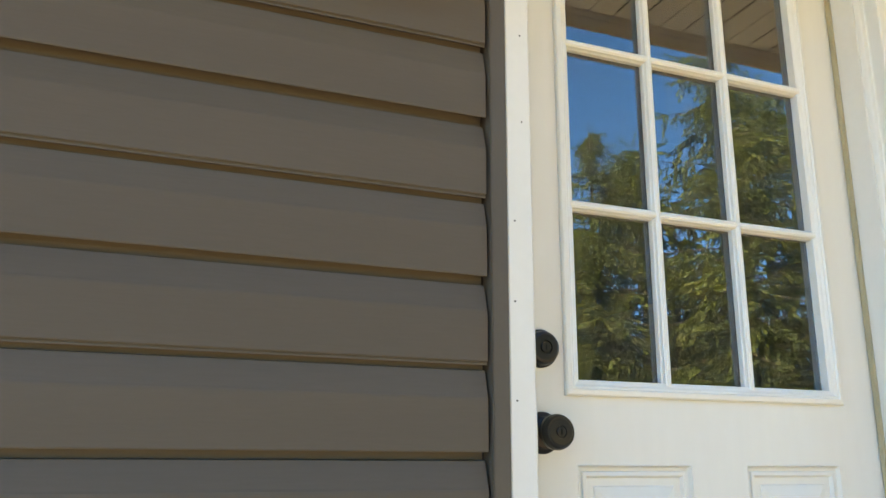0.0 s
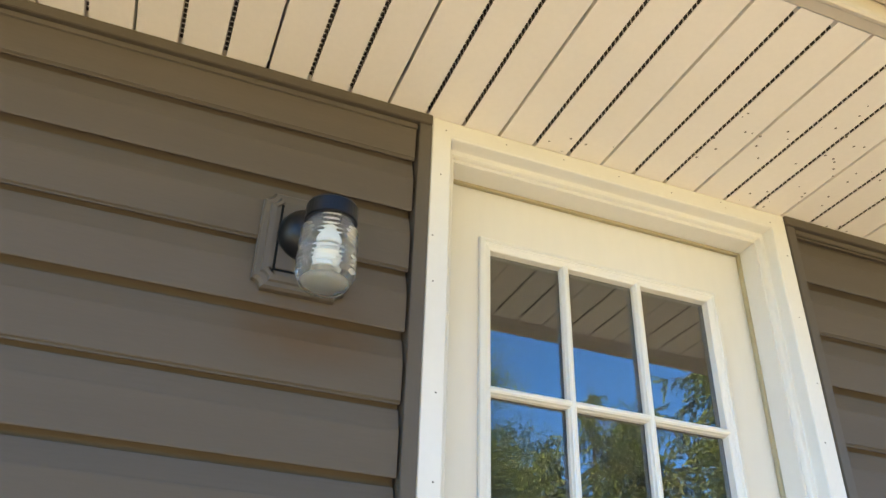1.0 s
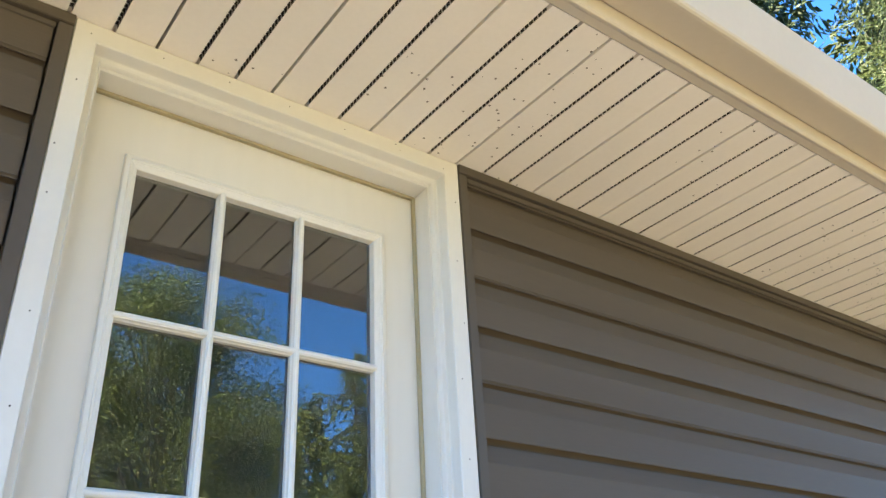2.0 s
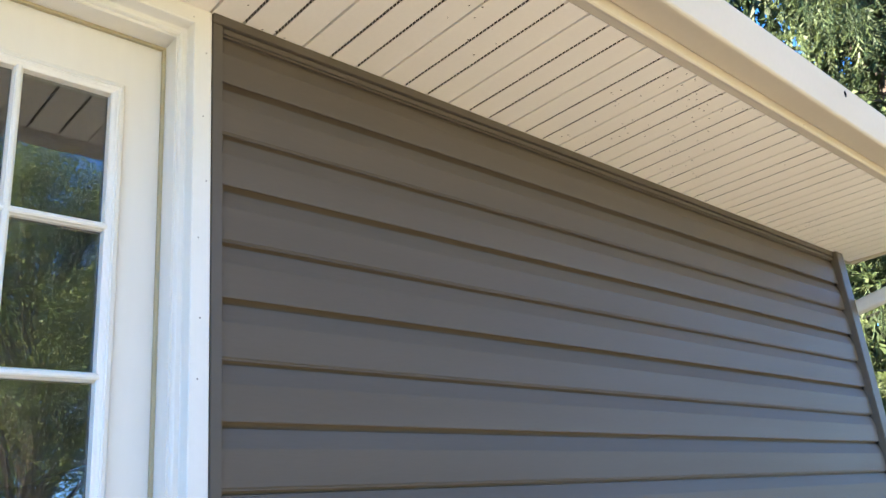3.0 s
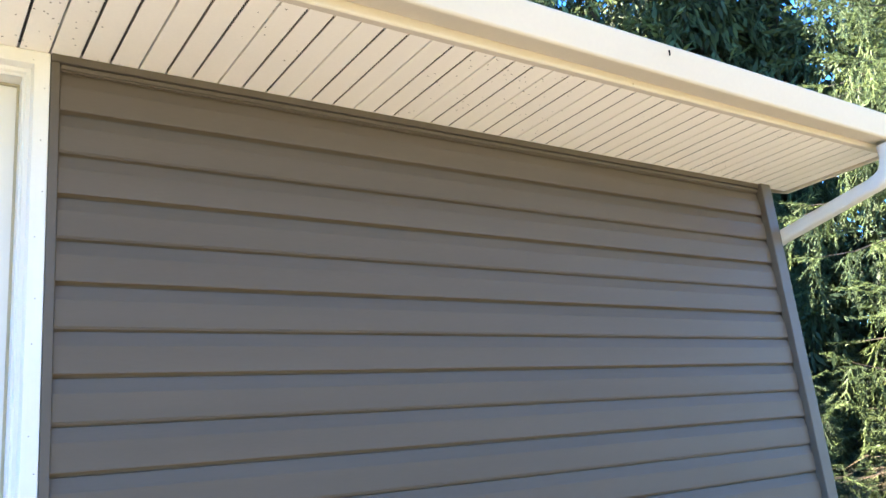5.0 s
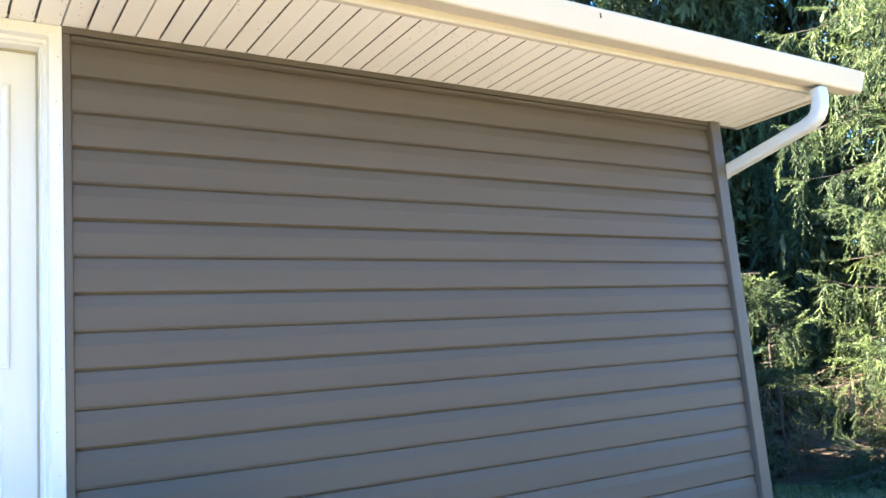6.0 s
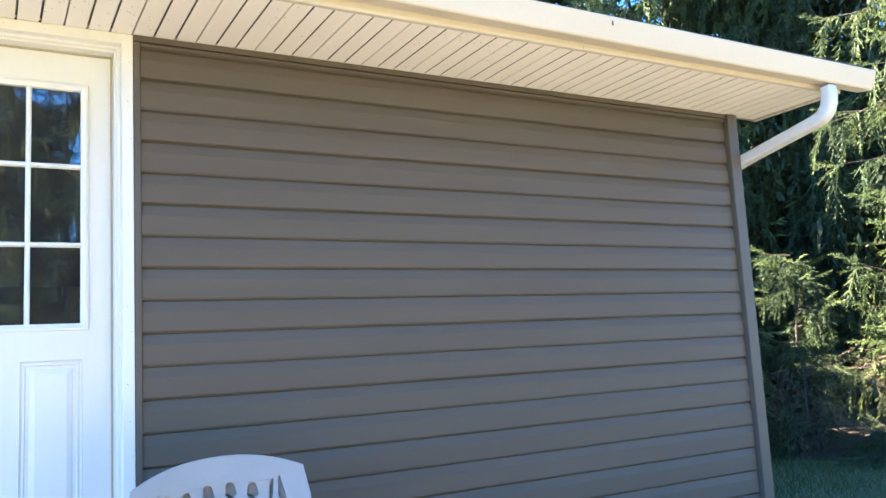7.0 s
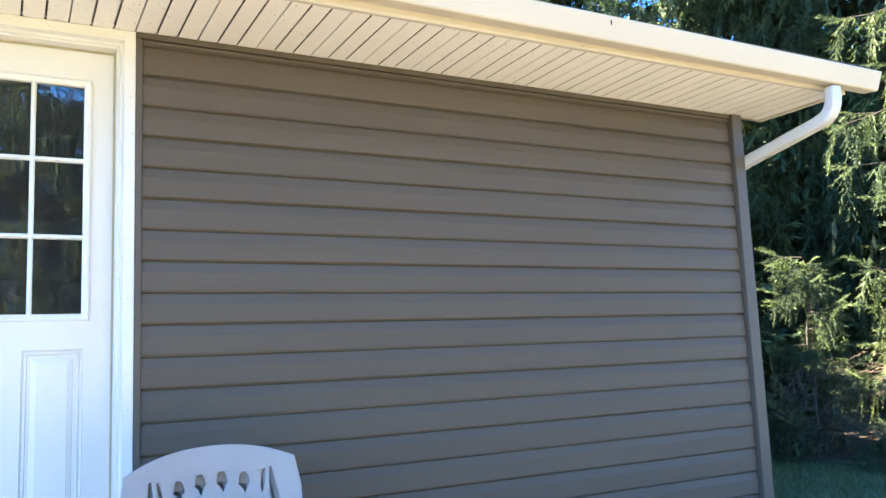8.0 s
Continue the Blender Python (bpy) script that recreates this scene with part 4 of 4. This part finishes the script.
def spruce(x, y, h, r, seed, limbs, step, size, shapes, mat, label, low=0.35, facing=None, group="spruces", heap=1.15, shoots=None, dead=0, fine_to=99.0, tassel=1.0, young=0.75, sweep=1.0, fill=1.0, blunt=0.75):
    """A spruce whose sweeping limbs bear flat sprays and hanging tassels of needles.
    facing: azimuths towards which the crown is full; heap: how far limbs gather low down; fine_to: height above which it is coarser; tassel: length of the hanging sprays; young: share of bright tips; sweep: how far limbs sag; fill: sprays within the crown; blunt: lower for a fuller top."""
    rs = np.random.default_rng(seed)
    tree = empty("spruce_tree", (x, y, GROUND), label, "tree", group)
    bm_ = bmesh.new()
    limb_mesh(bm_, [(0.02 * math.sin(k * 1.7), 0.02 * math.cos(k), h * (1 if h > 4 else 0.8 if h > 1.2 else 0.6) * k / 10) for k in range(11)], (0.02 if h > 4 else 0.007) * h, 0.006, 9)
    lots = {}                                   # (shape set, kind, young) -> lists of places, directions, sizes

    def put(kind, fine, bright, p_, d_, s_):
        lots.setdefault((fine, kind, bright), []).append((p_, d_, s_))
    for k in range(limbs):
        t_ = (k + rs.uniform(0, 1)) / limbs
        z = low + (h - low - 0.2) * t_ ** heap
        az = rs.uniform(0, 2 * math.pi)
        fine = z < fine_to
        if facing:
            if rs.uniform() < 0.6:
                az = math.radians(rs.uniform(*facing))
            elif not facing[0] < math.degrees(az) < facing[1]:
                fine = False
        L = max(0.25, r * (1 - z / h) ** blunt * rs.uniform(0.65, 1.12))
        out = np.array((math.cos(az), math.sin(az), 0))
        side = np.array((-out[1], out[0], 0))
        rise, droop = rs.uniform(0.0, 0.25), rs.uniform(0.3, 0.62) * sweep
        gain = 1.0 if fine else 1.3 if shapes is NEAR else 1.6

        def along(s_):
            return np.array((0, 0, z)) + out * L * s_ + np.array((0, 0, 1)) * L * (rise * s_ - droop * s_ * s_ + 0.26 * s_ ** 4)
        limb_mesh(bm_, [tuple(along(q / 5)) for q in range(6)], 0.004 + 0.009 * L, 0.002, 4)
        for q in range(max(2, int(L / 0.4 * fill))):
            s_ = rs.uniform(0.06, 0.5)
            put("fill", False, False, along(s_) - np.array((0, 0, 0.06)), out * rs.uniform(0.2, 1.0) + side * rs.uniform(-0.9, 0.9) + np.array((0, 0, -rs.uniform(0.2, 0.9))), min(0.8, 0.42 * L + 0.1) * rs.uniform(0.7, 1.1))
        n_ = max(3, int(L / (step * (1.0 if fine else 2.6))))
        for q in range(n_):
            s_ = 0.12 + 0.86 * ((q + rs.uniform(0, 1)) / n_) ** 0.85
            base = along(s_)
            fwd = along(min(1.0, s_ + 0.05)) - along(s_ - 0.05)
            fwd /= np.linalg.norm(fwd)
            taper = (1.15 - 0.5 * s_) * gain
            outer = s_ > 0.5
            for sd in (-1, 1):
                dirn = fwd * rs.uniform(0.45, 0.9) + side * sd * rs.uniform(0.4, 0.9) + np.array((0, 0, -rs.uniform(0.1, 0.55)))
                tip = outer and rs.uniform() < young
                put("fan", fine, tip, base, dirn, size * taper * rs.uniform(0.75, 1.2))
                drop = base + dirn / np.linalg.norm(dirn) * size * taper * rs.uniform(0.25, 0.7)
                hang = np.array((0, 0, -1.0)) + out * rs.uniform(0.0, 0.35) + side * rs.uniform(-0.25, 0.25)
                put("hang", fine, s_ > 0.45 and rs.uniform() < young * 0.7, drop, hang, size * tassel * gain * rs.uniform(0.6, 1.25))
            hang = np.array((0, 0, -1.0)) + out * rs.uniform(0.0, 0.3) + side * rs.uniform(-0.3, 0.3)
            put("hang", fine, s_ > 0.6 and rs.uniform() < young * 0.6, base, hang, size * tassel * taper * rs.uniform(0.8, 1.5))
        for q in range(2):
            put("fan", fine, True, along(0.93 + 0.05 * q), (along(1.0) - along(0.9)) / L * 4 + side * rs.uniform(-0.4, 0.4) + np.array((0, 0, 0.05)), size * gain * rs.uniform(0.6, 0.95))
    part("trunk", bm_, BARK, tree)
    for bright in (False, True):
        Vs, Fs, off = [], [], 0
        for (fine, kind, young_), rows in sorted(lots.items()):
            if (young_ and shoots is not None) == bright:
                P, Dv, S = (np.array(c) for c in zip(*rows))
                V, F = spray_mesh(P, Dv, S, FAR["fan"] if kind == "fill" else (shapes if fine else MIDDLE if shapes is NEAR else FAR)[kind], rs)
                Vs.append(V)
                Fs.append(F + off)
                off += len(V)
        if Vs:
            ob = raw("sunlit_new_growth" if bright else "crown", np.concatenate(Vs), np.concatenate(Fs), shoots if bright else mat, tree)
            tagged(ob, "young shoots, coloured bright yellow-green as if sunlit" if bright else "", kind="stuff")
    if dead:
        az = rs.uniform(math.radians(170), math.radians(280), dead)
        rr0 = rs.uniform(0.1, 0.75, dead)
        DP = np.stack([np.cos(az) * rr0, np.sin(az) * rr0, rs.uniform(0.25, 1.0, dead)], 1)
        DD = np.stack([np.cos(az), np.sin(az), rs.uniform(-0.7, 0.2, dead)], 1) + rs.normal(0, 0.35, (dead, 3))
        tagged(raw("dead_twig", *spray_mesh(DP, DD, rs.uniform(0.25, 0.6, dead), DEAD, rs), DRYTWIG, tree), "bare brown dead twigs", kind="stuff")
    return tree


SIDE = "spruces beside the house"
# young: more bright shoots where a tree should look sunlit, fewer where shaded
spruce(13.6, 5.2, 16.5, 3.0, 11, 190, 0.26, 0.48, MIDDLE, NEEDLE, "tall spruce with drooping dark green branches", 1.2, (165, 250), SIDE, 1.35, SHOOT, fine_to=7, tassel=1.35, young=0.1, fill=2.0)
spruce(9.2, 6.2, 15.5, 2.9, 12, 220, 0.24, 0.46, MIDDLE, NEEDLE, "dense spruce rising behind the roof", 1.5, (190, 290), SIDE, 1.15, SHOOT, fine_to=8, tassel=1.2, young=0.85, fill=2.0)
spruce(11.7, 0.9, 14.0, 2.5, 13, 190, 0.22, 0.42, NEAR, NEEDLE, "spruce with sunlit drooping yellow-green branches", 0.9, (125, 250), SIDE, 1.3, SHOOT, fine_to=7, tassel=1.2, young=0.55, fill=2.0)
for k, (tx, ty, th, tr) in enumerate(((9.35, 2.3, 2.25, 0.62), (10.3, 1.75, 1.5, 0.6))):
    spruce(tx, ty, th, tr, 80 + k, 30, 0.14, 0.3, NEAR, NEEDLE, "young spruce with bright shoots beside the house", 0.15, None, "young spruces", 1.0, SHOOT, 110, tassel=0.7, young=0.14, sweep=0.6)
for k, (tx, ty, th, tr) in enumerate(((8.95, 2.6, 0.6, 0.6), (9.3, 1.2, 0.55, 0.7), (9.0, 3.6, 0.7, 0.7))):
    spruce(tx, ty, th, tr, 90 + k, 22, 0.15, 0.3, MIDDLE, NEEDLE, "low dark green spruce seedling at the lawn edge", 0.02, None, "spruce seedlings", 1.0)
for k, (tx, ty, th) in enumerate(((15.0, -0.4, 14), (11.4, 11.2, 16), (10.4, 9.2, 16), (12.8, 6.9, 15), (14.6, 4.6, 16), (14.2, 1.8, 14), (8.6, 11.8, 16), (15.4, 7.8, 17), (17.4, 2.6, 15))):
    spruce(tx, ty, th, 3.6, 50 + k, 105, 0.45, 0.8, FAR, NEEDLE, "spruce standing in the shade of its neighbours", 0.2, (120, 270), SIDE, 1.2, SHOOT if k in (2, 3) else None, young=0.5, fill=2.0)
OPP = "olive-green spruce in the row across the lawn"
for k, (tx, ty, th, tr) in enumerate(((15.3, -10.8, 10.8, 3.2), (12.4, -11.6, 10.6, 3.0), (10.9, -14.2, 9.0, 2.6), (6.6, -17.2, 6.5, 2.4), (3.6, -16.4, 8.2, 3.0), (1.2, -15.6, 10.4, 3.2))):
    # later trees look shaded through the darker needle colour
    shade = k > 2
    spruce(tx, ty, th, tr, 30 + k, 135 if shade else 175, 0.32 if shade else 0.27, 0.42 if shade else 0.33, FAR if shade else ACROSS, NEEDLE if shade else NEEDLE_B, "dark green spruce across the lawn, shade put into its needle colour" if shade else OPP, 0.3, (20, 160), "spruces across the lawn", tassel=0.9, fill=2.0, blunt=0.55)
for k, (tx, ty, th, tr) in enumerate(((15.8, -14.0, 10.8, 3.6), (13.2, -15.6, 9.4, 3.2), (11.2, -17.6, 8.6, 3.0), (2.4, -19.0, 10.5, 3.4), (-1.3, -16.6, 11.0, 3.4))):
    # here too the last two get the dark needles in place of shade
    spruce(tx, ty, th, tr, 60 + k, 85, 0.46, 0.8, FAR, NEEDLE if k > 2 else NEEDLE_B, "dark green spruce across the lawn, shade put into its needle colour" if k > 2 else OPP, 0.2, (20, 160), "spruces across the lawn", fill=2.0, blunt=0.6)


def broadleaf(x, y, h, r, seed):
    rs = np.random.default_rng(seed)
    tree = empty("broadleaf_tree", (x, y, GROUND), "broad-leaved tree with a loose green crown", "tree")
    bm_ = bmesh.new()
    limb_mesh(bm_, [(0, 0, 0), (0.05, 0.03, h * 0.2), (0.0, 0.08, h * 0.45), (0.08, 0, h * 0.75)], 0.16, 0.05, 9)
    leaves_p, leaves_s = [], []
    for k in range(64):
        z = h * rs.uniform(0.15, 0.62)
        az = rs.uniform(0, 2 * math.pi)
        reach = r * rs.uniform(0.45, 1.0)
        end = np.array((math.cos(az) * reach, math.sin(az) * reach, min(h * 0.96, z + h * rs.uniform(0.1, 0.36))))
        prof_ = math.sqrt(max(0.05, 1 - ((end[2] - 0.55 * h) / (0.5 * h)) ** 2))
        end[:2] *= prof_
        mid = np.array((end[0] * 0.5, end[1] * 0.5, (z + end[2]) / 2 + 0.2))
        limb_mesh(bm_, [(0, 0, z), tuple(mid), tuple(end)], 0.05, 0.01, 5)
        for c_ in range(5):
            cen = mid + (end - mid) * rs.uniform(0.2, 1.1) + rs.normal(0, 0.25, 3)
            n_ = 430
            leaves_p.append(cen + rs.normal(0, 1, (n_, 3)) * np.array((0.23, 0.23, 0.18)))
    Pn = np.concatenate(leaves_p)
    n_ = len(Pn)
    a_ = rs.normal(0, 1, (n_, 3)); a_ /= np.linalg.norm(a_, axis=1, keepdims=True)
    c_ = np.cross(a_, rs.normal(0, 1, (n_, 3))); c_ /= np.linalg.norm(c_, axis=1, keepdims=True)
    ln = rs.uniform(0.03, 0.05, (n_, 1)); wd = ln * 0.42
    fold = np.cross(a_, c_) * wd * 0.5
    Vn = np.stack([Pn, Pn + a_ * ln * 0.5 + c_ * wd + fold, Pn + a_ * ln, Pn + a_ * ln * 0.5 - c_ * wd + fold], axis=1).reshape(-1, 3)
    i0 = np.arange(n_) * 4
    Fn = np.concatenate([np.stack([i0, i0 + 1, i0 + 2], 1), np.stack([i0, i0 + 2, i0 + 3], 1)])
    part("trunk", bm_, BARK, tree)
    raw("crown", Vn, Fn, LEAF, tree)
    return tree


broadleaf(5.4, -10.6, 8.3, 1.9, 77)

# litter of needles under the spruces
lb = bmesh.new()
ring = []
for k in range(60):
    a = 2 * math.pi * k / 60
    rr_ = 1 + 0.07 * math.sin(3 * a + 1) + 0.05 * math.sin(7 * a) + 0.03 * math.sin(13 * a + 2)
    ring.append(lb.verts.new((13.7 + 6.3 * rr_ * math.cos(a), 4.2 + 9.5 * rr_ * math.sin(a), GROUND - 0.03)))
mid_v = lb.verts.new((13.7, 4.2, GROUND + 0.16))
for k in range(60):
    lb.faces.new((ring[k], ring[(k + 1) % 60], mid_v))
tagged(part("needle_litter", lb, LITTER), "dark brown bed of fallen needles under the spruces", "ground cover", kind="structure")

# tufts of grass at the foot of the spruces
rs = np.random.default_rng(3)
n_ = 15000
gx, gy = rs.uniform(6.2, 8.9, n_), rs.uniform(-1.2, 3.5, n_)
hg, aa, le = rs.uniform(0.03, 0.085, n_), rs.uniform(0, 6.28, n_), rs.uniform(-0.04, 0.04, (n_, 2))
bx, by = np.cos(aa) * 0.004, np.sin(aa) * 0.004
zz = np.full(n_, GROUND)
Vn = np.stack([np.stack([gx - bx, gy - by, zz], 1), np.stack([gx + bx, gy + by, zz], 1), np.stack([gx + le[:, 0], gy + le[:, 1], zz + hg], 1)], 1).reshape(-1, 3)
tagged(raw("grass", Vn, np.arange(3 * n_).reshape(-1, 3), BLADE), "short lawn grass by the spruces", "grass", kind="stuff")
